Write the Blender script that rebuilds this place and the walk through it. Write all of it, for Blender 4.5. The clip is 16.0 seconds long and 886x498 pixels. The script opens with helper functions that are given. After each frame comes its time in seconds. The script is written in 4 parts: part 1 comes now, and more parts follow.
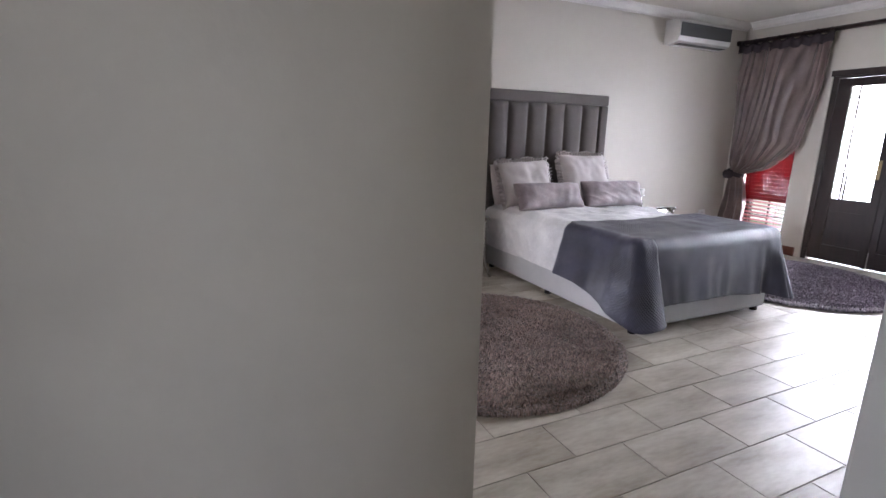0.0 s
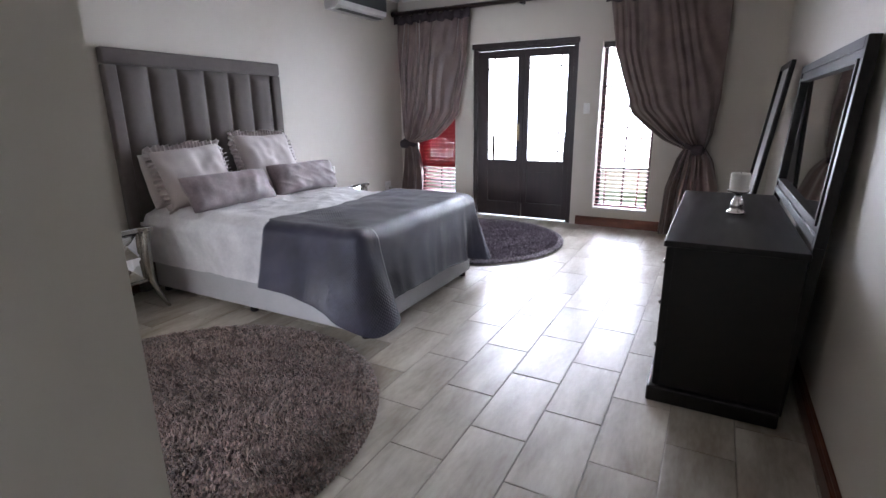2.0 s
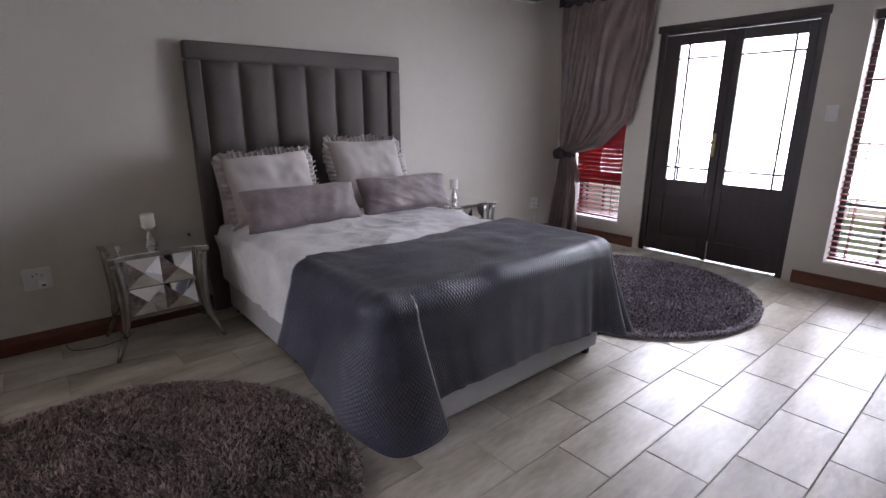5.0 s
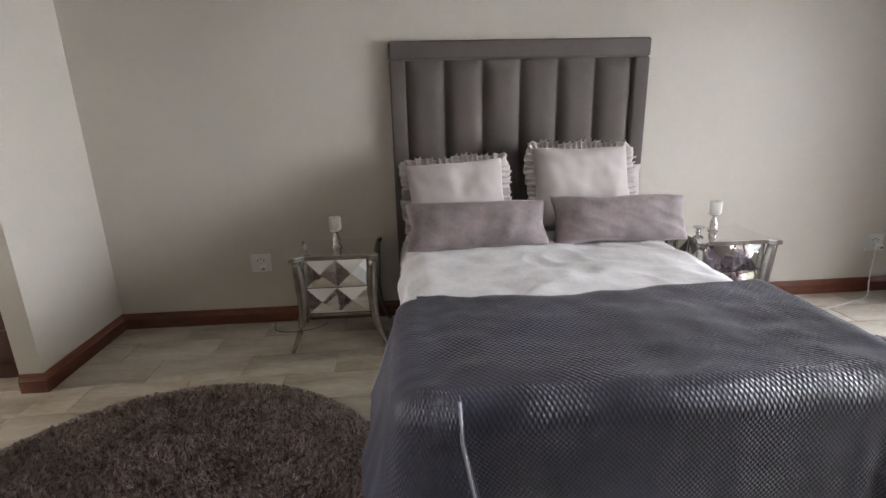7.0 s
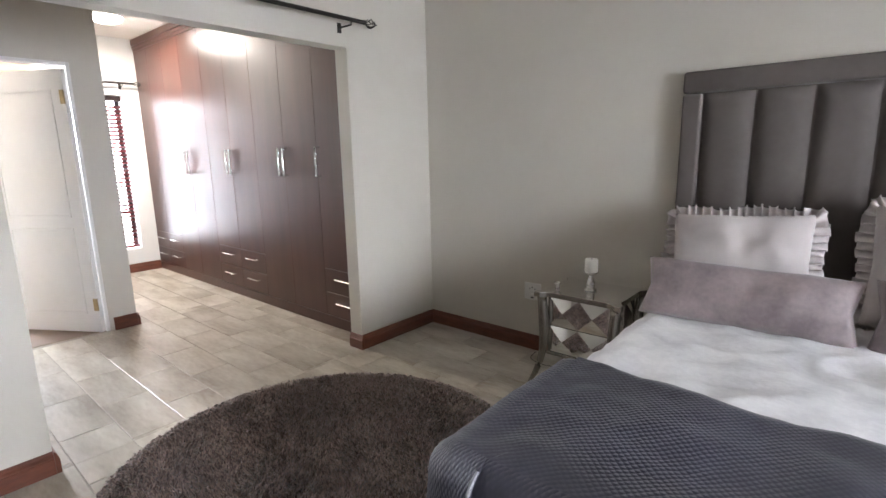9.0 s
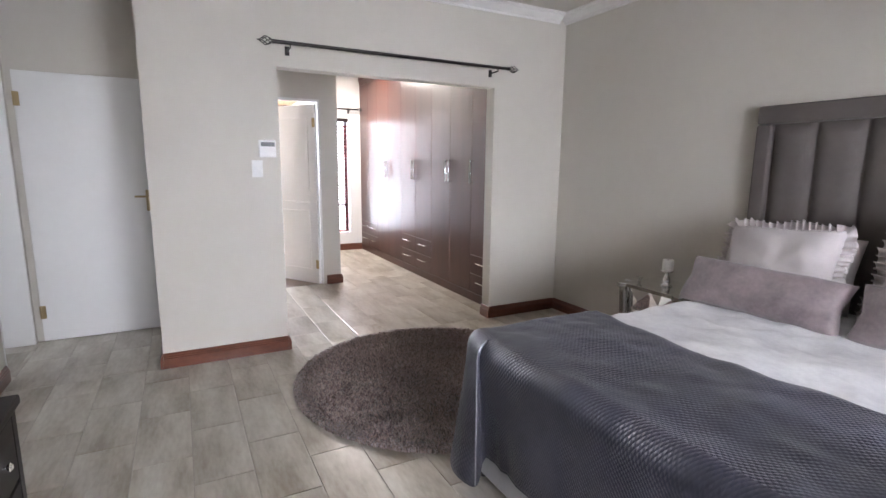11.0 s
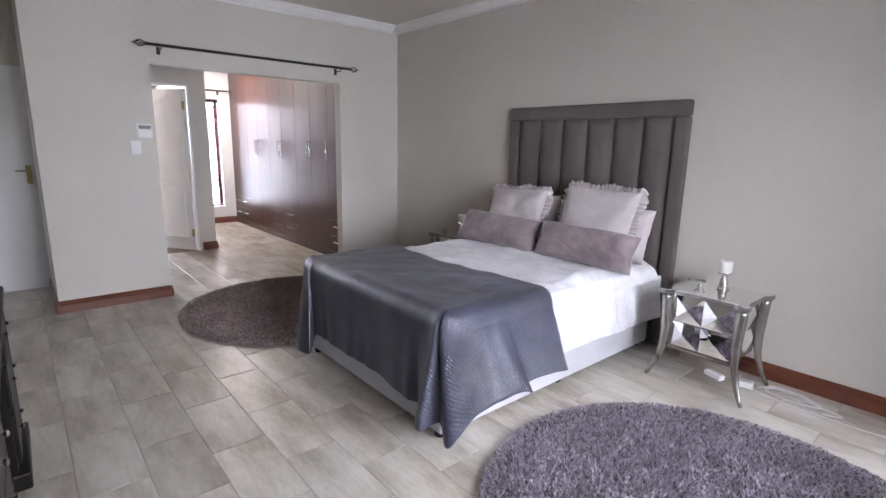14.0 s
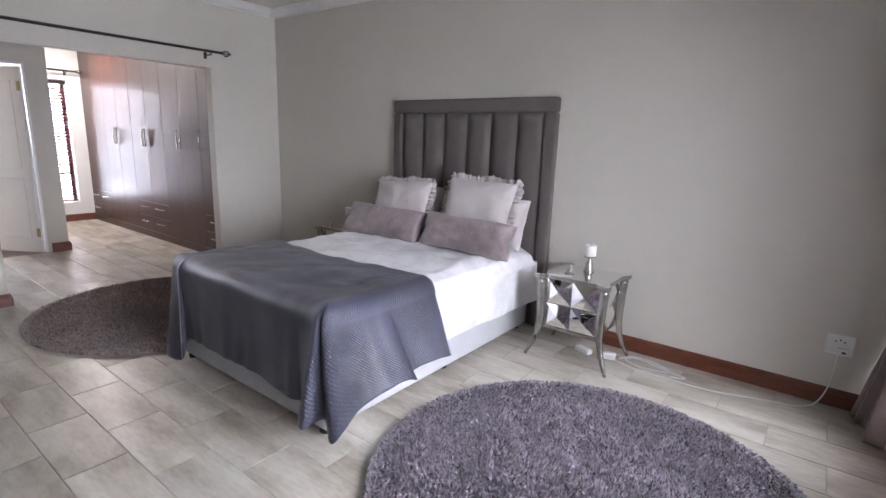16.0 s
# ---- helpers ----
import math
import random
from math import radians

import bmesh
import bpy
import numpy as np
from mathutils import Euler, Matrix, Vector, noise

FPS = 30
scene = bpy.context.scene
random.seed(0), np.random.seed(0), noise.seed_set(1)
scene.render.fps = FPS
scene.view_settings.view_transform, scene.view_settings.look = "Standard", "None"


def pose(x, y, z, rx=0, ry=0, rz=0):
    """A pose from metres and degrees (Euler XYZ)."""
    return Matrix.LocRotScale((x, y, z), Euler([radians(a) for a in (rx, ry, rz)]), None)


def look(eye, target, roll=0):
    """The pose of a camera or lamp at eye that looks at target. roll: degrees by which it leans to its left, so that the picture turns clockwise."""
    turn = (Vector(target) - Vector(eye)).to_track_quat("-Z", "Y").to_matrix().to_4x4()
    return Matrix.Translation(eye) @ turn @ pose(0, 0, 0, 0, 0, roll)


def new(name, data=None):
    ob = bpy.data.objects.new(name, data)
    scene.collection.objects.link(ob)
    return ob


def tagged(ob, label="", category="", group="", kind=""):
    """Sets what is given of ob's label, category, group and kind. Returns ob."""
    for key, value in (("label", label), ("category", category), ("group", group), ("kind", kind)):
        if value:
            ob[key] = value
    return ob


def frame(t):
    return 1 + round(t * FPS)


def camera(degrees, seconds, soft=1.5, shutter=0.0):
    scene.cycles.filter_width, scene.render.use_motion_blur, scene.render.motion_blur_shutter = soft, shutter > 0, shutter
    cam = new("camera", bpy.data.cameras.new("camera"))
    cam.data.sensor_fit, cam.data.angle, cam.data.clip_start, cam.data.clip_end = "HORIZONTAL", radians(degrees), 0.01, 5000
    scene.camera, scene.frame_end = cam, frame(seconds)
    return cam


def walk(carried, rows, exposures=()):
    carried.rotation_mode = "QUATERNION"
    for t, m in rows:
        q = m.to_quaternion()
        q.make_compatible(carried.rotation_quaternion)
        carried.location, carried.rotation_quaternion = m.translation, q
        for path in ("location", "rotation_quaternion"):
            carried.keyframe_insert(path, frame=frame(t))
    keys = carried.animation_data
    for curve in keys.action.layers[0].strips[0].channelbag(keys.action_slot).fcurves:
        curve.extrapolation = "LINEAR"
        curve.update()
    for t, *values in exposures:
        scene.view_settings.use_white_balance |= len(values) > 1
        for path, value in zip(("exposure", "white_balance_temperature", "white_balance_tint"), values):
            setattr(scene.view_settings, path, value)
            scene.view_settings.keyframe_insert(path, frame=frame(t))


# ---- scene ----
cam = camera(83.4, 16.0)
METRES, EYE, TILT, LEAN, TURN = 6.56, 1.4, 0.0, 0.0, -25.9
PATH = [
    (0, (0.14, 0.032, 1.314), (0.982, 1.789, 0.865), 1.4),
    (0.5, (0.205, 0.244, 1.331), (1.37, 1.808, 0.886), 1.0),
    (1, (0.298, 0.438, 1.325), (1.715, 1.77, 0.858), 0.3),
    (1.5, (0.418, 0.56, 1.306), (2.016, 1.655, 0.807), -0.2),
    (2, (0.529, 0.659, 1.308), (2.225, 1.575, 0.777), -0.7),
    (2.5, (0.664, 0.7, 1.311), (2.363, 1.608, 0.772), -1.5),
    (3, (0.82, 0.69, 1.342), (2.458, 1.708, 0.811), -1.6),
    (5.5, (1.979, 0.968, 1.332), (3.041, 2.573, 0.789), -0.2),
    (6, (2.196, 1.04, 1.339), (3.02, 2.777, 0.785), -0.8),
    (6.5, (2.398, 1.128, 1.335), (2.916, 2.98, 0.786), -1.3),
    (7, (2.676, 1.228, 1.402), (2.808, 3.143, 0.842), -1.4),
    (7.5, (2.87, 1.356, 1.356), (2.641, 3.273, 0.835), -0.6),
    (8, (3.001, 1.421, 1.325), (2.412, 3.275, 0.864), -0.3),
    (8.5, (3.211, 1.51, 1.386), (2.228, 3.194, 0.942), -0.8),
    (9, (3.407, 1.519, 1.395), (2.122, 3.002, 1.006), -1.2),
    (9.5, (3.662, 1.431, 1.408), (2.172, 2.717, 1.058), -1.2),
    (12, (5.009, 1.137, 1.394), (3.238, 2.0, 1.048), 1.3),
    (12.5, (5.252, 1.053, 1.407), (3.555, 2.037, 1.02), 1.1),
    (13, (5.433, 0.976, 1.415), (3.802, 2.067, 1.025), 0.9),
    (13.5, (5.63, 0.942, 1.42), (4.06, 2.116, 1.023), 1.0),
    (14, (5.751, 0.907, 1.435), (4.266, 2.182, 1.023), 1.2),
    (14.5, (5.778, 0.904, 1.435), (4.373, 2.269, 1.031), 1.4),
    (15, (5.791, 0.912, 1.437), (4.46, 2.349, 1.03), 1.6),
    (15.5, (5.799, 0.929, 1.438), (4.551, 2.433, 1.014), 1.8),
    (16, (5.811, 0.95, 1.434), (4.633, 2.508, 1.004), 2.0),
]
walk(cam, [(t, look(eye, target, roll)) for t, eye, target, roll in PATH],
     [(0.0, 1.3, 6400, 22), (1.0, 1.1, 6300, 20), (3.0, 1.0, 6250, 20), (5.5, 0.42, 6650, 24), (6.5, 0.75, 7000, 20), (7.5, 1.35, 6900, 14), (9.5, 1.35, 6600, 16), (12.0, 1.05, 6550, 21), (13.5, 0.85, 6400, 22), (16.0, 0.8, 6430, 21)])

# ---- world, sun and large lights ----
world = bpy.data.worlds.new("world")
scene.world = world
world.use_nodes = True
wn = world.node_tree.nodes
sky = wn.new("ShaderNodeTexSky")
sky.sky_type, sky.sun_disc = "NISHITA", False
sky.sun_elevation, sky.sun_rotation = radians(52), radians(250)
sky.air_density, sky.dust_density = 1.4, 3.0
wn["Background"].inputs["Strength"].default_value = 0.15
world.node_tree.links.new(sky.outputs[0], wn["Background"].inputs["Color"])
sun = new("sun", bpy.data.lights.new("sun", "SUN"))
sun.data.energy, sun.data.angle, sun.data.color = 1.5, radians(12), (1.0, 0.95, 0.88)
SUN_AZ, SUN_EL = radians(250), radians(52)
sun.matrix_world = look((math.sin(SUN_AZ) * math.cos(SUN_EL) * 50, math.cos(SUN_AZ) * math.cos(SUN_EL) * 50, math.sin(SUN_EL) * 50), (0, 0, 0))


CEIL_LAMP = 2.655


def area_light(name, loc, way, w, h, watts, color=(0.84, 0.912, 1.0)):
    d = bpy.data.lights.new(name, "AREA")
    d.shape, d.size, d.size_y, d.energy, d.color = "RECTANGLE", w, h, watts, color
    ob = new(name, d)
    ob.matrix_world = look(loc, Vector(loc) + Vector(way))
    return ob


area_light("sky_light_east", (7.5, 2.7, 2.1), (-1, 0, -0.22), 4.2, 3.2, 500).data.spread = radians(140)
area_light("sky_light_dressing", (-3.95, 3.25, 1.2), (1, 0, -0.25), 1.2, 2.1, 85)
# added fill inside the bathroom, whose own source is out of view
area_light("added_fill_bath", (-3.72, 1.6, 1.6), (1, 0, -0.1), 0.8, 0.8, 170)
# added fill from the unseen hall, to brighten the entry nook
area_light("added_fill_hall", (0.55, -1.83, 1.5), (0, 1, -0.1), 1.0, 1.0, 4.5)
area_light("dressing_ceiling_lamp", (-2.35, 3.3, CEIL_LAMP), (0, 0.001, -1), 0.26, 0.26, 24, (1.0, 0.95, 0.86))

# ---- materials ----


def make(name, color, rough=0.6, metal=0.0, second=None, scale=4.0, detail=6.0, bump=0.0, bump_scale=60.0, dist=0.002,
         stretch=(1, 1, 1), random_amount=0.0, coat=0.0, sheen=0.0, rough_var=0.0):
    """A procedural material: two colours mixed by noise at two scales, fine relief and uneven gloss."""
    m = bpy.data.materials.new(name)
    m.use_nodes = True
    n, l = m.node_tree.nodes, m.node_tree.links
    b = n["Principled BSDF"]
    b.inputs["Roughness"].default_value, b.inputs["Metallic"].default_value = rough, metal
    b.inputs["Coat Weight"].default_value, b.inputs["Sheen Weight"].default_value = coat, sheen
    tc, mp = n.new("ShaderNodeTexCoord"), n.new("ShaderNodeMapping")
    mp.inputs["Scale"].default_value = stretch
    l.new(tc.outputs["Object"], mp.inputs["Vector"])
    second = second or tuple(c * 0.85 for c in color)
    big, fine, add = n.new("ShaderNodeTexNoise"), n.new("ShaderNodeTexNoise"), n.new("ShaderNodeMath")
    big.inputs["Scale"].default_value, big.inputs["Detail"].default_value = scale, detail
    fine.inputs["Scale"].default_value, fine.inputs["Detail"].default_value = scale * 9, 3
    add.operation = "MULTIPLY_ADD"
    add.inputs[1].default_value = 0.3
    l.new(mp.outputs[0], big.inputs["Vector"])
    l.new(mp.outputs[0], fine.inputs["Vector"])
    l.new(fine.outputs["Fac"], add.inputs[0])
    l.new(big.outputs["Fac"], add.inputs[2])
    ramp = n.new("ShaderNodeValToRGB")
    ramp.color_ramp.elements[0].position, ramp.color_ramp.elements[1].position = 0.45, 0.85
    ramp.color_ramp.elements[0].color, ramp.color_ramp.elements[1].color = (*color, 1), (*second, 1)
    l.new(add.outputs[0], ramp.inputs["Fac"])
    out = ramp.outputs["Color"]
    if random_amount:
        info, hsv, rng = n.new("ShaderNodeObjectInfo"), n.new("ShaderNodeHueSaturation"), n.new("ShaderNodeMapRange")
        rng.inputs["To Min"].default_value, rng.inputs["To Max"].default_value = 1 - random_amount, 1 + random_amount
        l.new(info.outputs["Random"], rng.inputs["Value"])
        l.new(rng.outputs[0], hsv.inputs["Value"])
        l.new(out, hsv.inputs["Color"])
        out = hsv.outputs["Color"]
        off = n.new("ShaderNodeVectorMath")
        off.operation = "SCALE"
        off.inputs["Scale"].default_value = 37.0
        l.new(info.outputs["Random"], off.inputs[0])
        l.new(off.outputs[0], mp.inputs["Location"])
    l.new(out, b.inputs["Base Color"])
    if rough_var:
        rr = n.new("ShaderNodeMapRange")
        rr.inputs["To Min"].default_value, rr.inputs["To Max"].default_value = rough - rough_var, rough + rough_var
        l.new(big.outputs["Fac"], rr.inputs["Value"])
        l.new(rr.outputs[0], b.inputs["Roughness"])
    if bump:
        bn, bp = n.new("ShaderNodeTexNoise"), n.new("ShaderNodeBump")
        bn.inputs["Scale"].default_value, bn.inputs["Detail"].default_value = bump_scale, 4
        bp.inputs["Strength"].default_value, bp.inputs["Distance"].default_value = bump, dist
        l.new(mp.outputs[0], bn.inputs["Vector"])
        l.new(bn.outputs["Fac"], bp.inputs["Height"])
        l.new(bp.outputs[0], b.inputs["Normal"])
    return m


M_wall = make("wall_paint", (0.565, 0.535, 0.475), 0.6, second=(0.53, 0.50, 0.44), scale=1.1, bump=0.25, bump_scale=35, dist=0.003)
M_wall_white = make("white_wall_paint", (0.74, 0.74, 0.72), 0.6, second=(0.7, 0.7, 0.68), scale=1.3, bump=0.25, bump_scale=35, dist=0.003)
M_ceiling = make("ceiling_paint", (0.60, 0.57, 0.51), 0.8, scale=1.0, second=(0.62, 0.59, 0.53), bump=0.1)
M_plaster = make("plaster_moulding", (0.8, 0.79, 0.76), 0.6, scale=2)
M_grout = make("grout", (0.42, 0.385, 0.335), 0.9, scale=20, bump=0.3)
M_tile = make("glazed_tile", (0.60, 0.57, 0.50), 0.33, second=(0.30, 0.255, 0.195), scale=1.9, stretch=(0.9, 3.0, 1), random_amount=0.07,
              bump=0.12, bump_scale=9, dist=0.003, rough_var=0.07)
M_skirt = make("stained_skirting", (0.17, 0.052, 0.027), 0.3, second=(0.10, 0.03, 0.017), scale=3, stretch=(3, 3, 12), coat=0.2, bump=0.1)
M_dark_wood = make("dark_door_wood", (0.022, 0.009, 0.008), 0.4, second=(0.012, 0.006, 0.005), scale=3, stretch=(8, 8, 1), bump=0.15, coat=0.1)
M_black_wood = make("black_lacquered_wood", (0.006, 0.005, 0.005), 0.38, second=(0.009, 0.007, 0.006), scale=3, stretch=(1, 8, 8), bump=0.06, rough_var=0.06)
M_black_wood.node_tree.nodes["Principled BSDF"].inputs["Specular IOR Level"].default_value = 0.3
M_wardrobe = make("wardrobe_veneer", (0.078, 0.027, 0.019), 0.31, second=(0.052, 0.018, 0.012), scale=1.6, stretch=(5, 5, 0.5), coat=0.0, random_amount=0.05, bump=0.02, bump_scale=60, dist=0.001)
M_white_door = make("white_door_paint", (0.76, 0.755, 0.74), 0.35, second=(0.72, 0.715, 0.70), scale=2, bump=0.08)
M_brass = make("brass", (0.44, 0.34, 0.19), 0.3, 1.0, scale=9)
M_chrome = make("brushed_steel", (0.75, 0.74, 0.72), 0.22, 1.0, scale=9)
M_iron = make("black_iron", (0.02, 0.017, 0.015), 0.45, 0.4, scale=9, bump=0.1)
M_silver = make("silver_leaf_wood", (0.46, 0.44, 0.40), 0.27, 0.9, second=(0.30, 0.29, 0.26), scale=12, bump=0.1)
M_mirror = make("mirror", (0.9, 0.9, 0.9), 0.03, 1.0, second=(0.88, 0.89, 0.88), scale=2)
M_plastic = make("white_plastic", (0.75, 0.75, 0.73), 0.35, scale=5)
M_grey_plastic = make("dark_grey_plastic", (0.07, 0.075, 0.075), 0.4, scale=5)
M_wax = make("white_wax", (0.82, 0.8, 0.75), 0.5, scale=9)
M_head = make("headboard_velvet", (0.125, 0.107, 0.097), 0.8, second=(0.095, 0.08, 0.073), scale=3, sheen=0.12, bump=0.15, bump_scale=220, dist=0.001)
M_sheet = make("white_embossed_cotton", (0.76, 0.755, 0.76), 0.75, second=(0.56, 0.555, 0.57), scale=6, sheen=0.1, bump=0.75, bump_scale=11, dist=0.014)
M_base = make("bed_base_fabric", (0.47, 0.475, 0.485), 0.85, second=(0.42, 0.425, 0.435), scale=5, bump=0.2, bump_scale=150, dist=0.001)
M_ruffle = make("pale_lilac_linen", (0.50, 0.455, 0.44), 0.8, second=(0.45, 0.41, 0.40), scale=5, sheen=0.3, bump=0.2, bump_scale=70, dist=0.002)
M_bolster = make("mauve_velvet", (0.25, 0.198, 0.198), 0.62, second=(0.12, 0.093, 0.096), scale=6.5, sheen=0.25, bump=0.2, bump_scale=30, dist=0.004)
M_curtain = make("taupe_satin", (0.18, 0.128, 0.115), 0.36, second=(0.105, 0.072, 0.066), scale=5, sheen=0.3, bump=0.25, bump_scale=14, dist=0.008)
M_rope = make("dark_tieback_cord", (0.03, 0.02, 0.025), 0.7, scale=20, bump=0.4)
M_ground = make("lawn", (0.06, 0.10, 0.035), 0.9, second=(0.11, 0.12, 0.05), scale=0.6, bump=0.4, bump_scale=9)
M_paver = make("balcony_screed", (0.4, 0.37, 0.33), 0.8, scale=2, bump=0.2)
M_outer = make("outside_plaster", (0.55, 0.5, 0.42), 0.85, scale=1, bump=0.2)
M_leaf = make("leaves", (0.05, 0.09, 0.03), 0.6, second=(0.09, 0.12, 0.04), scale=3)
M_bark = make("bark", (0.12, 0.09, 0.07), 0.9, scale=8, bump=0.6)
M_bath_floor = make("brown_bathroom_floor", (0.24, 0.17, 0.13), 0.4, scale=3)
# matt grey that paints the pale wall's reflection in the leaning mirror
M_reflection_grey = make("painted_reflection_grey", (0.33, 0.32, 0.31), 0.6, scale=3)
M_pine = make("varnished_pine", (0.4, 0.24, 0.12), 0.4, scale=3, stretch=(8, 1, 1))


def quilted():
    # the lighter bluish blotches are highlights of the satin, put into its colour
    m = make("grey_quilted_satin", (0.018, 0.018, 0.027), 0.44, second=(0.045, 0.046, 0.074), scale=3.4, sheen=0.08)
    n, l = m.node_tree.nodes, m.node_tree.links
    uv, mp = n.new("ShaderNodeUVMap"), n.new("ShaderNodeMapping")
    mp.inputs["Rotation"].default_value = (0, 0, radians(45))
    mp.inputs["Scale"].default_value = (1, 1, 1)
    vor, bp = n.new("ShaderNodeTexVoronoi"), n.new("ShaderNodeBump")
    vor.feature, vor.voronoi_dimensions = "F1", "2D"
    vor.inputs["Scale"].default_value, vor.inputs["Randomness"].default_value = 70, 0.18
    bp.inputs["Strength"].default_value, bp.inputs["Distance"].default_value, bp.invert = 0.45, 0.006, True
    # the quilting is worn flat in patches
    worn, level = n.new("ShaderNodeTexNoise"), n.new("ShaderNodeMapRange")
    worn.inputs["Scale"].default_value, worn.inputs["Detail"].default_value = 2.4, 4
    level.inputs["From Min"].default_value, level.inputs["From Max"].default_value = 0.42, 0.62
    level.inputs["To Min"].default_value, level.inputs["To Max"].default_value = 0.25, 1.0
    l.new(uv.outputs[0], worn.inputs["Vector"])
    l.new(worn.outputs["Fac"], level.inputs["Value"])
    l.new(level.outputs[0], bp.inputs["Strength"])
    l.new(uv.outputs[0], mp.inputs["Vector"])
    l.new(mp.outputs[0], vor.inputs["Vector"])
    l.new(vor.outputs["Distance"], bp.inputs["Height"])
    l.new(bp.outputs[0], n["Principled BSDF"].inputs["Normal"])
    return m


M_quilt = quilted()
# paler than the throw: the gleam on its corded edges is in this colour
M_piping = make("pale_piping", (0.36, 0.36, 0.39), 0.5, second=(0.22, 0.22, 0.25), scale=9, bump=0.3, bump_scale=200, dist=0.002)


def shag(name, a, b, lo=0.4, hi=1.8):
    m = make(name, a, 0.95, second=b, scale=2.5, sheen=0.4)
    n, l = m.node_tree.nodes, m.node_tree.links
    g, hsv, rng = n.new("ShaderNodeNewGeometry"), n.new("ShaderNodeHueSaturation"), n.new("ShaderNodeMapRange")
    rng.inputs["To Min"].default_value, rng.inputs["To Max"].default_value = lo, hi
    l.new(g.outputs["Random Per Island"], rng.inputs["Value"])
    l.new(rng.outputs[0], hsv.inputs["Value"])
    l.new(n["Color Ramp"].outputs["Color"], hsv.inputs["Color"])
    l.new(hsv.outputs["Color"], n["Principled BSDF"].inputs["Base Color"])
    return m


M_shag = shag("mauve_grey_shag", (0.215, 0.182, 0.21), (0.15, 0.125, 0.15), 0.12, 2.3)
M_shag_brown = shag("mauve_brown_shag", (0.33, 0.255, 0.226), (0.22, 0.166, 0.147), 0.4, 1.75)


def glass_mat():
    m = bpy.data.materials.new("clear_glass")
    m.use_nodes = True
    b = m.node_tree.nodes["Principled BSDF"]
    b.inputs["Transmission Weight"].default_value, b.inputs["Roughness"].default_value, b.inputs["IOR"].default_value = 1.0, 0.0, 1.45
    b.inputs["Base Color"].default_value = (0.97, 0.98, 0.98, 1)
    return m


M_glass = glass_mat()


def blind_mat():
    m = make("red_blind_wood", (0.13, 0.010, 0.013), 0.4, second=(0.09, 0.008, 0.010), scale=6, stretch=(1, 1, 1))
    n, l = m.node_tree.nodes, m.node_tree.links
    tr, mx = n.new("ShaderNodeBsdfTranslucent"), n.new("ShaderNodeMixShader")
    tr.inputs["Color"].default_value = (0.7, 0.012, 0.03, 1)
    mx.inputs[0].default_value = 0.13
    l.new(n["Principled BSDF"].outputs[0], mx.inputs[1])
    l.new(tr.outputs[0], mx.inputs[2])
    l.new(mx.outputs[0], n["Material Output"].inputs["Surface"])
    return m


M_blind = blind_mat()
M_glow = bpy.data.materials.new("lamp_diffuser")
M_glow.use_nodes = True
M_glow.node_tree.nodes["Principled BSDF"].inputs["Emission Color"].default_value = (1.0, 0.95, 0.86, 1)
M_glow.node_tree.nodes["Principled BSDF"].inputs["Emission Strength"].default_value = 12

# ---- mesh helpers ----


def mesh_of(name, bm, material, smooth=False):
    me = bpy.data.meshes.new(name)
    bmesh.ops.recalc_face_normals(bm, faces=bm.faces)
    bm.to_mesh(me)
    bm.free()
    if material:
        me.materials.append(material)
    if smooth:
        for p in me.polygons:
            p.use_smooth = True
    return me


def part(name, bm, material, parent, label="", smooth=False, kind=""):
    ob = new(name, mesh_of(name, bm, material, smooth))
    ob.parent = parent
    return tagged(ob, label, kind=kind)


def thing(name, label, category, at=(0, 0, 0), rz=0, group=""):
    ob = new(name)
    ob.empty_display_size = 0.1
    ob.matrix_world = pose(*at, 0, 0, rz)
    return tagged(ob, label, category, group)


def add_box(bm, lo, hi, bevel=0.0, seg=2):
    c = [(a + b) / 2 for a, b in zip(lo, hi)]
    s = [abs(b - a) for a, b in zip(lo, hi)]
    r = bmesh.ops.create_cube(bm, size=1, matrix=Matrix.Translation(c) @ Matrix.Diagonal((*s, 1)))
    if bevel:
        es = {e for v in r["verts"] for e in v.link_edges}
        bmesh.ops.bevel(bm, geom=list(es), offset=bevel, segments=seg, affect="EDGES", profile=0.5)


def box(lo, hi, bevel=0.0, seg=2):
    bm = bmesh.new()
    add_box(bm, lo, hi, bevel, seg)
    return bm


def add_prism(bm, outline, y0, y1, to=lambda a, b, c: (a, c, b)):
    """An outline in two dimensions, drawn out from y0 to y1."""
    lo = [bm.verts.new(to(a, b, y0)) for a, b in outline]
    hi = [bm.verts.new(to(a, b, y1)) for a, b in outline]
    n = len(outline)
    bm.faces.new(lo)
    bm.faces.new(hi[::-1])
    for i in range(n):
        bm.faces.new((lo[i], hi[i], hi[(i + 1) % n], lo[(i + 1) % n]))


def lathe(profile, seg=20, at=(0, 0, 0)):
    bm = bmesh.new()
    rings = []
    for r, z in profile:
        rings.append([bm.verts.new((at[0] + r * math.cos(2 * math.pi * i / seg), at[1] + r * math.sin(2 * math.pi * i / seg), at[2] + z)) for i in range(seg)])
    for a, b in zip(rings, rings[1:]):
        for i in range(seg):
            bm.faces.new((a[i], a[(i + 1) % seg], b[(i + 1) % seg], b[i]))
    bm.faces.new(rings[0][::-1])
    bm.faces.new(rings[-1])
    return bm


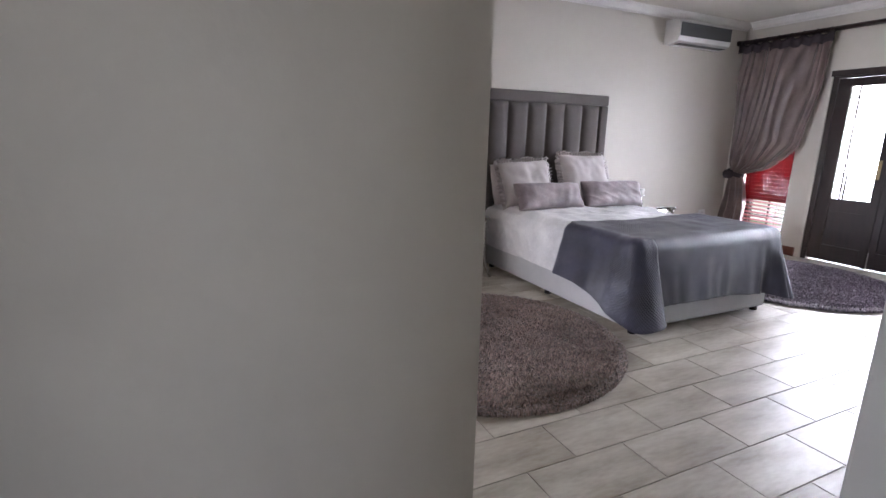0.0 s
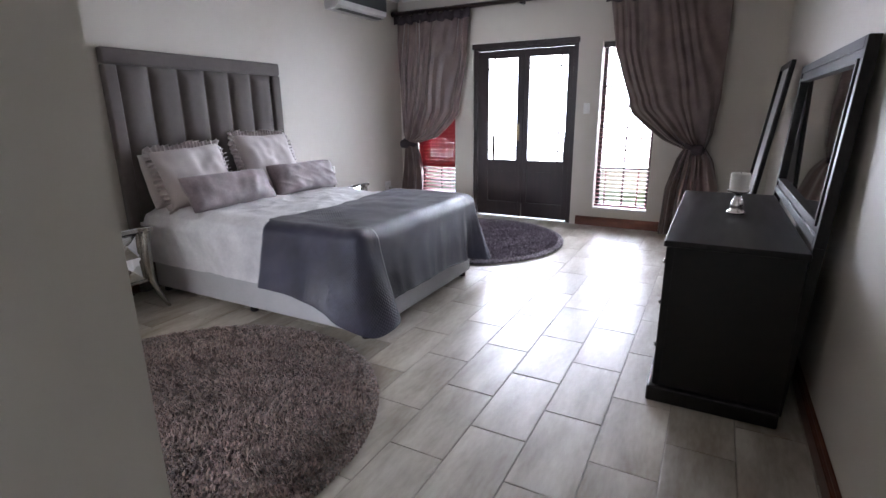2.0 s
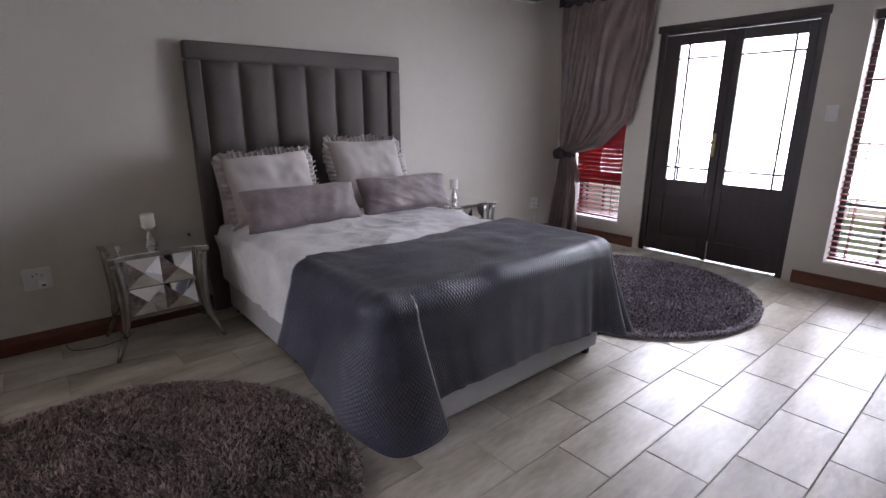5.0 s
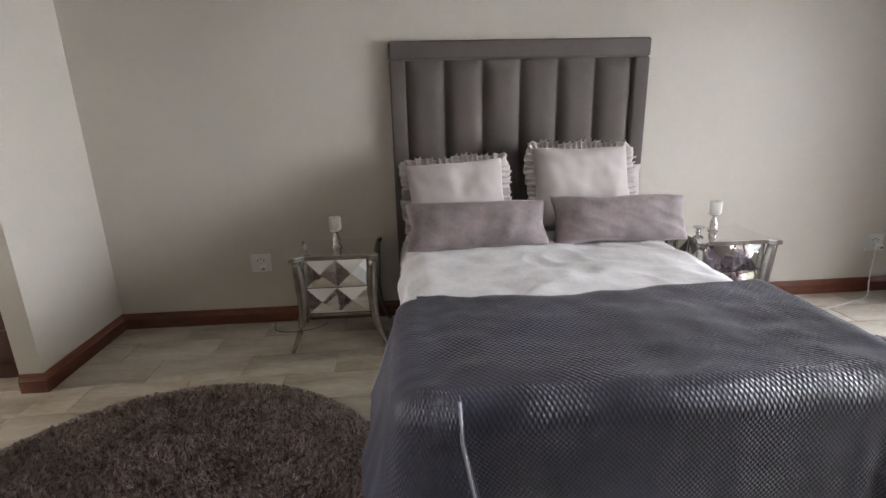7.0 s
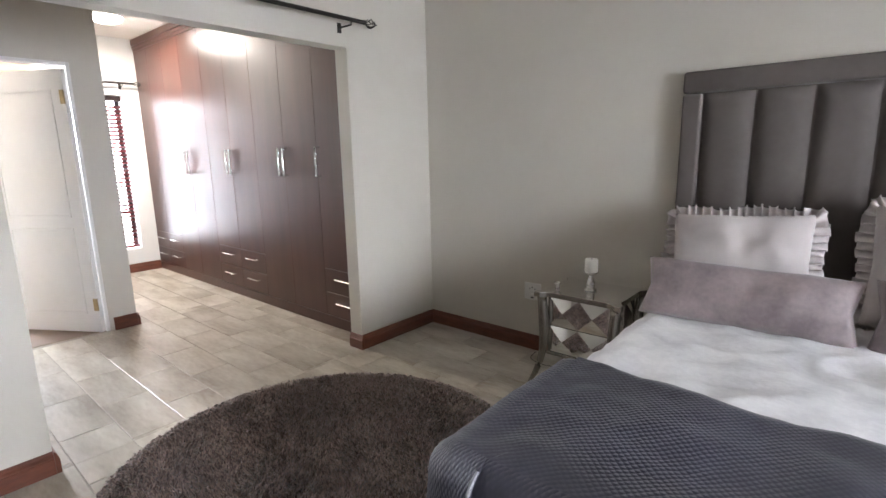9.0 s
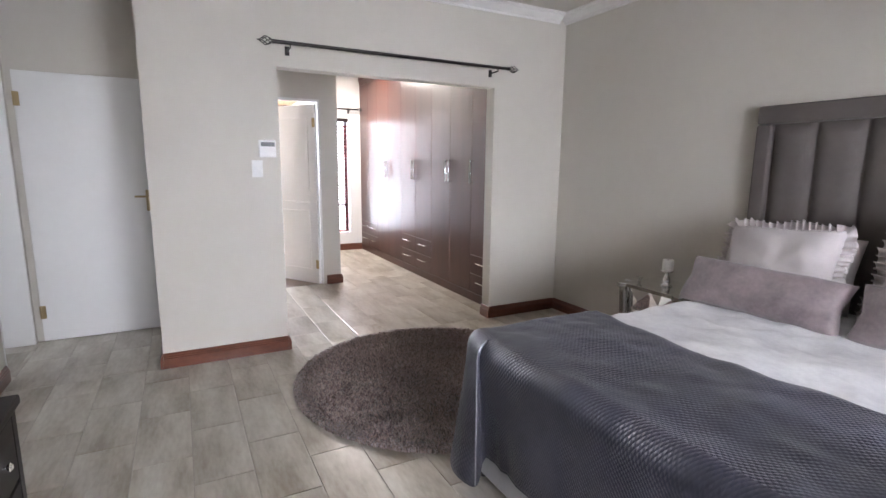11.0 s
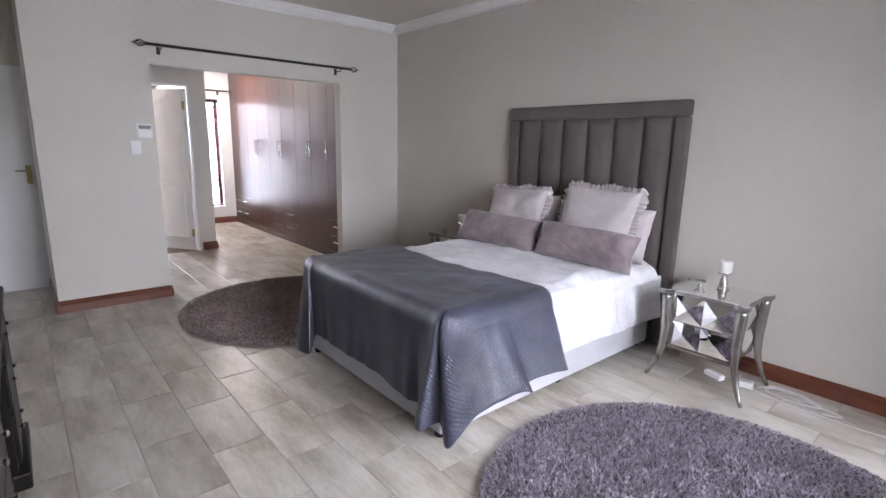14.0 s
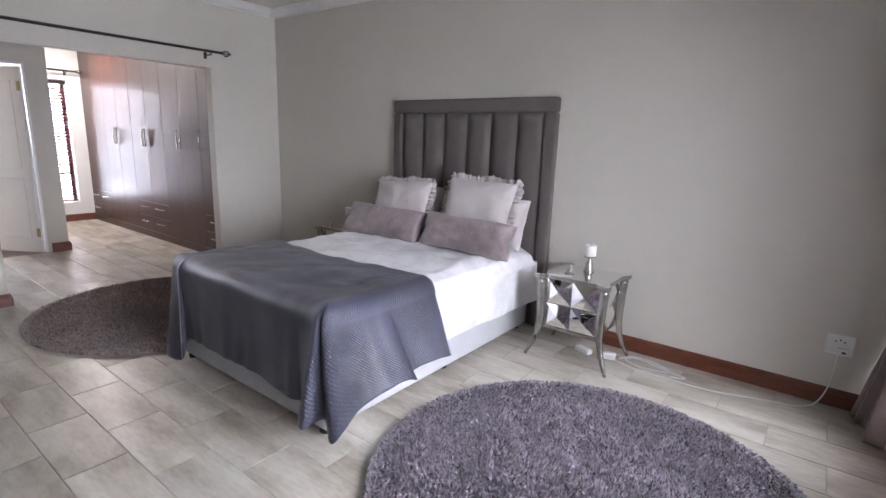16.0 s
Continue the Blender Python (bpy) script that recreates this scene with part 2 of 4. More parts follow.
def add_tube(bm, pts, radius, seg=8):
    """A round tube along points; radius may be one number or one for each point."""
    pts = [Vector(p) for p in pts]
    rad = radius if isinstance(radius, (list, tuple)) else [radius] * len(pts)
    rings = []
    up = Vector((0, 0, 1))
    for i, p in enumerate(pts):
        d = (pts[min(i + 1, len(pts) - 1)] - pts[max(i - 1, 0)]).normalized()
        side = d.cross(up if abs(d.dot(up)) < 0.95 else Vector((1, 0, 0))).normalized()
        top = side.cross(d).normalized()
        rings.append([bm.verts.new(p + rad[i] * (math.cos(2 * math.pi * k / seg) * side + math.sin(2 * math.pi * k / seg) * top)) for k in range(seg)])
    for a, b in zip(rings, rings[1:]):
        for k in range(seg):
            bm.faces.new((a[k], a[(k + 1) % seg], b[(k + 1) % seg], b[k]))
    bm.faces.new(rings[0][::-1])
    bm.faces.new(rings[-1])


def tube(pts, radius, seg=8):
    bm = bmesh.new()
    add_tube(bm, pts, radius, seg)
    return bm


def grid_surface(fn, nu, nv, uvfn=None):
    bm = bmesh.new()
    layer = bm.loops.layers.uv.new("UVMap") if uvfn else None
    vs = [[bm.verts.new(fn(i / nu, j / nv)) for j in range(nv + 1)] for i in range(nu + 1)]
    for i in range(nu):
        for j in range(nv):
            f = bm.faces.new((vs[i][j], vs[i + 1][j], vs[i + 1][j + 1], vs[i][j + 1]))
            if uvfn:
                for lp, (a, b) in zip(f.loops, ((i, j), (i + 1, j), (i + 1, j + 1), (i, j + 1))):
                    lp[layer].uv = uvfn(a / nu, b / nv)
    return bm


def interp(x, xs, ys):
    return float(np.interp(x, xs, ys))


def wall(name, lo, hi, mat=None, holes=(), axis="x"):
    """A wall as one mesh, built of boxes round its openings; axis: the way along which it runs. holes: (from, to, bottom, top)."""
    bm = bmesh.new()
    k = 0 if axis == "x" else 1
    cuts = sorted({lo[k], hi[k], *[h[0] for h in holes], *[h[1] for h in holes]})
    for a, b in zip(cuts, cuts[1:]):
        spans, z = [], lo[2]
        inside = sorted([h for h in holes if h[0] <= a + 1e-6 and h[1] >= b - 1e-6], key=lambda h: h[2])
        for h in inside:
            if h[2] > z:
                spans.append((z, h[2]))
            z = h[3]
        if z < hi[2]:
            spans.append((z, hi[2]))
        for z0, z1 in spans:
            l3, h3 = list(lo), list(hi)
            l3[k], h3[k], l3[2], h3[2] = a, b, z0, z1
            add_box(bm, l3, h3)
    bmesh.ops.remove_doubles(bm, verts=bm.verts, dist=1e-5)
    ob = new(name, mesh_of(name, bm, mat or M_wall))
    return tagged(ob, kind="structure")


# ---- structure ----
CEIL = 2.74
WX, EX, NY, SY = 0.74, 6.40, 4.45, 0.17
OPEN = (1.885, 3.69, 2.055)
FARX = -3.38
WARD_Y = 3.85
BATH_X, BATH_Y = -1.2, 2.86

wall("wall_north", (WX - 0.12, NY, 0), (EX + 0.3, NY + 0.23, CEIL))
wall("wall_west", (WX - 0.12, 1.055, 0), (WX, NY, CEIL), holes=[(OPEN[0], OPEN[1], 0, OPEN[2])], axis="y")
wall("wall_south", (-0.5, -0.06, 0), (EX + 0.3, SY, CEIL), holes=[(-0.22, 0.52, 0, 2.08)])
W1, W2, DR = (3.63, 4.22, 0.22, 2.02), (1.255, 1.845, 0.2, 2.02), (2.10, 3.375, 0.0, 2.075)
wall("wall_east", (EX, SY, 0), (EX + 0.26, NY, CEIL), holes=[W1, W2, DR], axis="y")
wall("wall_nook_west", (-0.5, SY, 0), (-0.27, 1.055, CEIL))
wall("wall_nook_north", (-0.5, 1.055, 0), (WX - 0.12, 1.285, CEIL))
wall("wall_bathroom", (BATH_X - 0.12, 1.285, 0), (BATH_X, BATH_Y, CEIL), holes=[(1.81, 2.66, 0, 2.09)], axis="y")
wall("wall_lobby_south", (FARX - 0.2, 1.055, 0), (-0.5, 1.285, CEIL))
wall("wall_dressing_south", (FARX, BATH_Y - 0.12, 0), (BATH_X - 0.12, BATH_Y, CEIL), M_wall_white)
# WB: an added opening for the bathroom's fill lamp
WD, WB = (2.84, 3.67, 0.28, 2.10), (1.5, 2.2, 1.3, 2.0)
wall("wall_dressing_west", (FARX - 0.22, 1.285, 0), (FARX, 4.55, CEIL), M_wall_white, holes=[WD, WB], axis="y")
wall("wall_dressing_north", (FARX, 4.45, 0), (WX - 0.12, 4.68, CEIL), M_wall_white)
wall("wall_hall_west", (-0.6, -1.6, 0), (-0.4, -0.06, CEIL))
wall("wall_hall_east", (1.3, -1.6, 0), (1.5, -0.06, CEIL))
# this opening is added, out of view, for the hall's fill lamp
wall("wall_hall_south", (-0.6, -1.8, 0), (1.5, -1.6, CEIL), holes=[(0.05, 1.05, 1.0, 2.0)])



def slabs(z0, z1):
    bm = bmesh.new()
    add_box(bm, (FARX - 0.22, 1.055, z0), (EX + 0.26, 4.68, z1))
    add_box(bm, (-0.6, -0.06, z0), (EX + 0.26, 1.055, z1))
    add_box(bm, (-0.6, -1.8, z0), (1.5, -0.06, z1))
    return bm


ceiling = tagged(new("ceiling", mesh_of("ceiling", slabs(CEIL, CEIL + 0.2), M_ceiling)), kind="structure")
sub = tagged(new("floor", mesh_of("floor", slabs(-0.3, -0.004), M_grout)), "grey grout bed under the tiles", kind="structure")


def cornice(name, a, b, inward):
    """A coved plaster moulding from a to b under the ceiling; inward: the way into the room."""
    bm = bmesh.new()
    a, b, n = Vector((*a, 0)), Vector((*b, 0)), Vector((*inward, 0))
    prof = [(0, 0), (0, -0.085), (0.012, -0.085), (0.014, -0.07), (0.03, -0.062), (0.05, -0.04), (0.062, -0.022), (0.078, -0.018), (0.082, 0)]
    lo = [bm.verts.new(a + n * p + Vector((0, 0, CEIL + q))) for p, q in prof]
    hi = [bm.verts.new(b + n * p + Vector((0, 0, CEIL + q))) for p, q in prof]
    bm.faces.new(lo)
    bm.faces.new(hi[::-1])
    for i in range(len(prof)):
        j = (i + 1) % len(prof)
        bm.faces.new((lo[i], hi[i], hi[j], lo[j]))
    tagged(new(name, mesh_of(name, bm, M_plaster)), kind="structure")


cornice("cornice", (WX, NY - 0.001), (EX, NY - 0.001), (0, -1))
cornice("cornice", (WX + 0.001, 1.055), (WX + 0.001, NY - 0.083), (1, 0))
cornice("cornice", (EX - 0.001, SY), (EX - 0.001, NY - 0.083), (-1, 0))
cornice("cornice", (-0.27, SY + 0.001), (EX - 0.083, SY + 0.001), (0, 1))


def skirting(a, b, inward, h=0.105):
    bm = bmesh.new()
    a, b, n = Vector((*a, 0)), Vector((*b, 0)), Vector((*inward, 0))
    prof = [(0.001, 0), (0.02, 0), (0.02, h * 0.66), (0.015, h * 0.70), (0.017, h * 0.76), (0.011, h * 0.84), (0.012, h * 0.9), (0.006, h), (0.001, h)]
    lo = [bm.verts.new(a + n * p + Vector((0, 0, q))) for p, q in prof]
    hi = [bm.verts.new(b + n * p + Vector((0, 0, q))) for p, q in prof]
    bm.faces.new(lo)
    bm.faces.new(hi[::-1])
    for i in range(len(prof)):
        j = (i + 1) % len(prof)
        bm.faces.new((lo[i], hi[i], hi[j], lo[j]))
    tagged(new("baseboard", mesh_of("baseboard", bm, M_skirt)), "reddish brown stained wooden skirting board", kind="structure")


skirting((WX, NY), (EX, NY), (0, -1))
skirting((WX, OPEN[1]), (WX, NY - 0.021), (1, 0))
skirting((WX, 1.055), (WX, OPEN[0]), (1, 0))
skirting((WX - 0.12, OPEN[1]), (WX + 0.02, OPEN[1]), (0, -1))
skirting((WX - 0.12, OPEN[0]), (WX + 0.02, OPEN[0]), (0, 1))
skirting((-0.27, 1.055), (WX + 0.02, 1.055), (0, -1))
skirting((EX, 3.44), (EX, NY - 0.021), (-1, 0))
skirting((EX, SY + 0.021), (EX, 2.03), (-1, 0))
skirting((0.53, SY), (EX, SY), (0, 1))
skirting((FARX, BATH_Y + 0.021), (FARX, WARD_Y), (1, 0))
skirting((BATH_X, 2.69), (BATH_X, BATH_Y), (1, 0))
skirting((FARX, BATH_Y), (BATH_X + 0.02, BATH_Y), (0, 1))
skirting((-0.5, 1.285), (WX - 0.12, 1.285), (0, 1))
skirting((WX - 0.12, 1.306), (WX - 0.12, OPEN[0]), (-1, 0))


def outside():
    g = grid_surface(lambda u, v: ((u - 0.5) * 2400, (v - 0.5) * 2400, -3.2), 12, 12)
    tagged(new("ground", mesh_of("ground", g, M_ground)), "green lawn reaching to the horizon", kind="structure")
    tagged(new("balcony_floor", mesh_of("balcony_floor", box((EX + 0.26, 0.2, -0.3), (EX + 0.8, 4.7, -0.03)), M_paver)), "pale screeded balcony floor", kind="structure")
    rail = thing("balcony_railing", "black iron railing round the balcony outside", "railing", (EX + 0.72, 2.4, -0.03))
    part("post", box((-0.011, -0.011, 0), (0.011, 0.011, 1.0), 0.002), M_iron, rail)
    for y in (-2.1, -1.1, 1.0, 2.1):
        p = part("post", box((-0.011, y - 0.011, 0), (0.011, y + 0.011, 1.0), 0.002), M_iron, rail)
    for z in (0.35, 0.6, 0.85, 1.0):
        part("rail", tube([(0, -2.15, z), (0, 2.15, z)], 0.007), M_iron, rail)
    w = thing("garden_wall", "plastered boundary wall across the garden", "wall", (30, 2, -3.2))
    part("wall", box((0, -22, 0), (0.3, 22, 2.2), 0.02), M_outer, w)
    part("coping", box((-0.05, -22, 2.2), (0.35, 22, 2.28), 0.01), M_paver, w)
    rnd = random.Random(4)
    for x, y, h in ((21, 6.5, 6.5), (24, -3.5, 7.5), (26, 12, 6.0)):
        t = thing("tree", "leafy green tree beyond the balcony", "tree", (x, y, -3.2))
        bm = tube([(0, 0, 0), (0.1, 0.05, h * 0.25), (0.0, 0.1, h * 0.5), (0.1, 0, h * 0.85)], [0.2, 0.16, 0.11, 0.04], 8)
        for k in range(7):
            a, z = k * 2.3, h * (0.4 + 0.06 * k)
            add_tube(bm, [(0.05, 0.05, z), (math.cos(a) * 0.7, math.sin(a) * 0.7, z + 0.5), (math.cos(a) * 1.4, math.sin(a) * 1.4, z + 0.8)], [0.07, 0.05, 0.02], 6)
        part("trunk", bm, M_bark, t)
        vs, fs = [], []
        clumps = [(rnd.gauss(0, 1.0), rnd.gauss(0, 1.0), h * 0.7 + rnd.gauss(0, h * 0.14)) for _ in range(26)]
        for cx, cy, cz in clumps:
            for _ in range(90):
                p = Vector((cx, cy, cz)) + Vector((rnd.gauss(0, 0.32), rnd.gauss(0, 0.32), rnd.gauss(0, 0.25)))
                u = Vector((rnd.gauss(0, 1), rnd.gauss(0, 1), rnd.gauss(0, 1))).normalized() * 0.09
                v = u.orthogonal().normalized() * 0.05
                i = len(vs)
                vs += [p - u, p + v, p + u, p - v]
                fs.append((i, i + 1, i + 2, i + 3))
        me = bpy.data.meshes.new("crown")
        me.from_pydata([tuple(p) for p in vs], [], fs)
        me.materials.append(M_leaf)
        c = new("crown", me)
        c.parent = t
        tagged(c, kind="stuff")


outside()

# ---- doors and windows ----


def pane(lo, hi, parent):
    ob = part("pane", box(lo, hi), M_glass, parent)
    ob.visible_shadow = False
    return ob


def french_door():
    """The dark double door in the east wall; its origin is the floor at the middle, x outwards."""
    y0, y1 = DR[0], DR[1]
    mid = (y0 + y1) / 2 + 0.015
    fx = EX + 0.03
    d = tagged(thing("door_1", "dark mahogany glazed double door to the balcony, closed", "door", (fx, mid, 0)), kind="structure")
    fr = bmesh.new()
    w0, w1, top = y0 - mid, y1 - mid, DR[3]
    add_box(fr, (-0.015, w0, 0), (0.06, w0 + 0.055, top), 0.004)
    add_box(fr, (-0.015, w1 - 0.055, 0), (0.06, w1, top), 0.004)
    add_box(fr, (-0.015, w0 + 0.056, top - 0.07), (0.06, w1 - 0.056, top), 0.004)
    part("door_frame", fr, M_dark_wood, d)
    part("head_board", box((-0.045, w0 - 0.012, top - 0.05), (-0.031, w1 + 0.012, top + 0.012), 0.004), M_dark_wood, d)
    zt, zb = 1.915, 0.725
    for side in (-1, 1):
        # side 1: the leaf towards larger y
        a, b = (0.0015, w1 - 0.057) if side == 1 else (w0 + 0.057, -0.0015)
        ga, gb = (0.062, w1 - 0.19) if side == 1 else (w0 + 0.12, -0.085)
        bm = bmesh.new()
        add_box(bm, (0, a, 0.022), (0.042, ga, top - 0.073), 0.003)
        add_box(bm, (0, gb, 0.022), (0.042, b, top - 0.073), 0.003)
        add_box(bm, (0, ga, zt), (0.042, gb, top - 0.073), 0.002)
        add_box(bm, (0, ga, zb - 0.14), (0.042, gb, zb), 0.002)
        add_box(bm, (0, ga, 0.022), (0.042, gb, 0.2), 0.002)
        part("leaf_frame", bm, M_dark_wood, d)
        part("leaf_panel", box((0.012, ga, 0.2), (0.03, gb, zb - 0.14), 0.002), M_dark_wood, d)
        bars = bmesh.new()
        vy = gb - 0.075 if side == 1 else ga + 0.075
        add_box(bars, (0.01, vy - 0.008, zb), (0.036, vy + 0.008, zt))
        for z in (zb + 0.115, zt - 0.115):
            add_box(bars, (0.0105, ga, z - 0.008), (0.0355, gb, z + 0.008))
        part("glazing_bars", bars, M_dark_wood, d)
        pane((0.021, ga, zb), (0.025, gb, zt), d)
    h = part("door_handle", box((-0.012, 0.02, 0.96), (0, 0.055, 1.16), 0.004), M_brass, d, "brass door handle on a long plate")
    bm = tube([(-0.01, 0.037, 1.08), (-0.045, 0.037, 1.08), (-0.05, 0.09, 1.085)], 0.008)
    part("lever", bm, M_brass, h)
    part("bolt", tube([(-0.008, -0.03, 0.02), (-0.008, -0.03, 0.2)], 0.007), M_chrome, d, "steel floor bolt")
    part("meeting_bead", box((-0.012, -0.022, 0.012), (-0.0005, 0.016, top - 0.075), 0.003), M_dark_wood, d)
    part("threshold", box((-0.02, w0 + 0.06, -0.003), (0.16, w1 - 0.06, 0.009), 0.002), M_chrome, d)


french_door()


def blind_window(name, x, span, sign, label, open_below, tilt, n_vert=1):
    """A window with a venetian blind. x: the wall's inner face; sign: 1 where outside is +x."""
    y0, y1, z0, z1 = span
    w = tagged(thing(name, label, "window", (x, (y0 + y1) / 2, z0)), kind="structure")
    half, h = (y1 - y0) / 2, z1 - z0
    fr = bmesh.new()
    xa, xb = sorted((sign * 0.15, sign * 0.2))
    for lo, hi in (((xa, -half, 0), (xb, -half + 0.04, h)), ((xa, half - 0.04, 0), (xb, half, h)),
                   ((xa, -half + 0.04, 0), (xb, half - 0.04, 0.04)), ((xa, -half + 0.04, h - 0.04), (xb, half - 0.04, h))):
        add_box(fr, lo, hi, 0.003)
    part("window_frame", fr, M_dark_wood, w)
    bars = bmesh.new()
    add_box(bars, (min(sign * 0.165, sign * 0.185), -0.009, 0.04), (max(sign * 0.165, sign * 0.185), 0.009, h - 0.04))
    for k in range(1, 4):
        add_box(bars, (min(sign * 0.166, sign * 0.184), -half + 0.04, h * k / 4 - 0.009), (max(sign * 0.166, sign * 0.184), half - 0.04, h * k / 4 + 0.009))
    part("glazing_bars", bars, M_dark_wood, w)
    pane((min(sign * 0.173, sign * 0.177), -half + 0.04, 0.04), (max(sign * 0.173, sign * 0.177), half - 0.04, h - 0.04), w)
    part("window_sill", box((min(sign * 0.003, sign * 0.15), -half + 0.001, 0.0005), (max(sign * 0.003, sign * 0.15), half - 0.001, 0.012), 0.003), M_wall_white, w)
    b = thing("venetian_blind", ("dark red wooden venetian blind, " + ("slats shut above and open below" if open_below else "slats open")), "blind",
              (x + sign * 0.06, (y0 + y1) / 2, z0), group="venetian blinds")
    part("headrail", box((-0.03, -half + 0.008, h - 0.06), (0.03, half - 0.008, h - 0.005), 0.004), M_dark_wood, b)
    part("bottom_rail", box((-0.025, -half + 0.012, 0.03), (0.025, half - 0.012, 0.048), 0.004), M_blind, b)
    meshes = {}
    n = int((h - 0.14) / 0.046)
    for i in range(n):
        z = 0.08 + i * 0.046
        ang = tilt if (not open_below or z < open_below) else 66
        if ang not in meshes:
            bm = box((-0.025, -half + 0.012, -0.0015), (0.025, half - 0.012, 0.0015))
            bmesh.ops.rotate(bm, verts=bm.verts, matrix=Matrix.Rotation(radians(ang * sign), 3, "Y"))
            meshes[ang] = mesh_of("slat", bm, M_blind)
        s = new("slat", meshes[ang])
        s.parent = b
        s.location = (0, 0, z)
    for y in (-half * 0.6, half * 0.6):
        part("ladder_tape", box((-0.027, y - 0.003, 0.05), (-0.0262, y + 0.003, h - 0.06)), M_blind, b)
        part("ladder_tape", box((0.0262, y - 0.003, 0.05), (0.027, y + 0.003, h - 0.06)), M_blind, b)
    part("pull_cord", tube([(-0.034 * sign, half - 0.09, h - 0.1), (-0.034 * sign, half - 0.09, 0.35)], 0.002, 5), M_rope, b)


blind_window("window_1", EX, W1, 1, "narrow tall window with dark wooden frame behind a red blind", 0.36, -20)
blind_window("window_2", EX, W2, 1, "narrow tall window with dark wooden frame and an open blind", 0, -8)
blind_window("window_3", FARX, WD, -1, "tall window in the dressing room with an open red blind", 0, 27)
# window added in an unseen wall, so the bathroom door is lit
w4 = tagged(thing("added_bath_window", "small bathroom window added out of view to let in fill light", "window", (FARX - 0.1, 1.85, 1.3)), kind="structure")
bm = bmesh.new()
for lo, hi in (((0, -0.35, 0), (0.05, -0.31, 0.7)), ((0, 0.31, 0), (0.05, 0.35, 0.7)), ((0, -0.31, 0), (0.05, 0.31, 0.04)), ((0, -0.31, 0.66), (0.05, 0.31, 0.7))):
    add_box(bm, lo, hi)
part("window_frame", bm, M_dark_wood, w4)
pane((0.02, -0.31, 0.04), (0.024, 0.31, 0.66), w4)


def hinge(parent, at, axis=(0, 0, 1)):
    bm = tube([(at[0], at[1], at[2] - 0.05), (at[0], at[1], at[2] + 0.05)], 0.008, 8)
    add_box(bm, (at[0] - 0.003, at[1] - 0.0, at[2] - 0.05), (at[0] + 0.003, at[1] + 0.032, at[2] + 0.05), 0.001)
    part("hinge", bm, M_brass, parent, "brass butt hinge")


def white_door(name, label, at, rz, width, height, panels, side):
    """An interior door leaf with its origin at the hinge; the leaf runs along +y, its face is +x."""
    d = tagged(thing(name, label, "door", at, rz), kind="structure")
    part("leaf", box((-0.04, 0.004, 0.008), (0, width, height), 0.003), M_white_door, d)
    if panels:
        for z0, z1 in ((0.16, 0.86), (0.94, height - 0.14)):
            bm = bmesh.new()
            fx0, fx1 = (0, 0.007) if side > 0 else (-0.047, -0.04)
            a, b = 0.11, width - 0.11
            for lo, hi in (((fx0, a, z0), (fx1, a + 0.02, z1)), ((fx0, b - 0.02, z0), (fx1, b, z1)), ((fx0, a + 0.02, z0), (fx1, b - 0.02, z0 + 0.02)), ((fx0, a + 0.02, z1 - 0.02), (fx1, b - 0.02, z1))):
                add_box(bm, lo, hi, 0.003)
            part("panel_moulding", bm, M_white_door, d)
    else:
        part("mid_bead", box((0, 0.09, 0.905), (0.0025, width - 0.09, 0.912)), M_white_door, d)
    for z in (0.24, height - 0.2):
        hinge(d, (0.006 if side > 0 else -0.046, 0.006, z))
    h = part("door_handle", box((0.0005, width - 0.075, 1.0), (0.008, width - 0.035, 1.17), 0.003), M_brass, d, "brass lever handle on a long plate")
    part("lever", tube([(0.008, width - 0.055, 1.12), (0.05, width - 0.055, 1.12), (0.054, width - 0.15, 1.12)], 0.008), M_brass, h)
    return d


white_door("door_2", "white painted bedroom door standing open against the wall", (-0.235, 0.215, 0), 0, 0.845, 2.035, False, 1)
white_door("door_3", "white painted panelled bathroom door, half open", (BATH_X - 0.01, 2.635, 0), 122, 0.8, 2.04, True, -1)


def casing(name, lo, hi, z, face, axis, into, depth=0.23, label="white painted door frame", trim=True):
    """Lining and architrave round a doorway. face: the wall's face; into: the way it looks; axis: the way the wall runs."""
    bm = bmesh.new()

    def b(a0, a1, n0, n1, z0, z1):
        n0, n1 = sorted((face + n0 * into, face + n1 * into))
        add_box(bm, (a0, n0, z0) if axis == "x" else (n0, a0, z0), (a1, n1, z1) if axis == "x" else (n1, a1, z1), 0.003)
    for n0, n1 in ((-depth, 0.002),):
        b(lo + 0.001, lo + 0.025, n0, n1, 0, z - 0.001)
        b(hi - 0.025, hi - 0.001, n0, n1, 0, z - 0.001)
        b(lo + 0.026, hi - 0.026, n0, n1, z - 0.026, z - 0.001)
    if trim:
        b(lo - 0.055, lo + 0.008, 0.002, 0.018, 0, z + 0.055)
        b(hi - 0.008, hi + 0.055, 0.002, 0.018, 0, z + 0.055)
        b(lo + 0.009, hi - 0.009, 0.002, 0.018, z - 0.008, z + 0.055)
    tagged(new(name, mesh_of(name, bm, M_white_door)), label, kind="structure")


casing("door_frame_2", -0.22, 0.52, 2.08, SY, "x", 1, trim=False)
casing("door_frame_3", 1.81, 2.66, 2.09, BATH_X, "y", 1, 0.12, trim=False)
tagged(new("bathroom_ceiling", mesh_of("bathroom_ceiling", box((FARX, 1.285, 2.22), (BATH_X - 0.12, BATH_Y - 0.12, 2.24)), M_pine)), "varnished pine board ceiling in the bathroom", kind="structure")
tagged(new("bathroom_floor", mesh_of("bathroom_floor", box((FARX, 1.285, -0.004), (BATH_X - 0.06, BATH_Y - 0.12, 0.0)), M_bath_floor)), "brown bathroom floor", kind="structure")

# ---- wardrobe ----


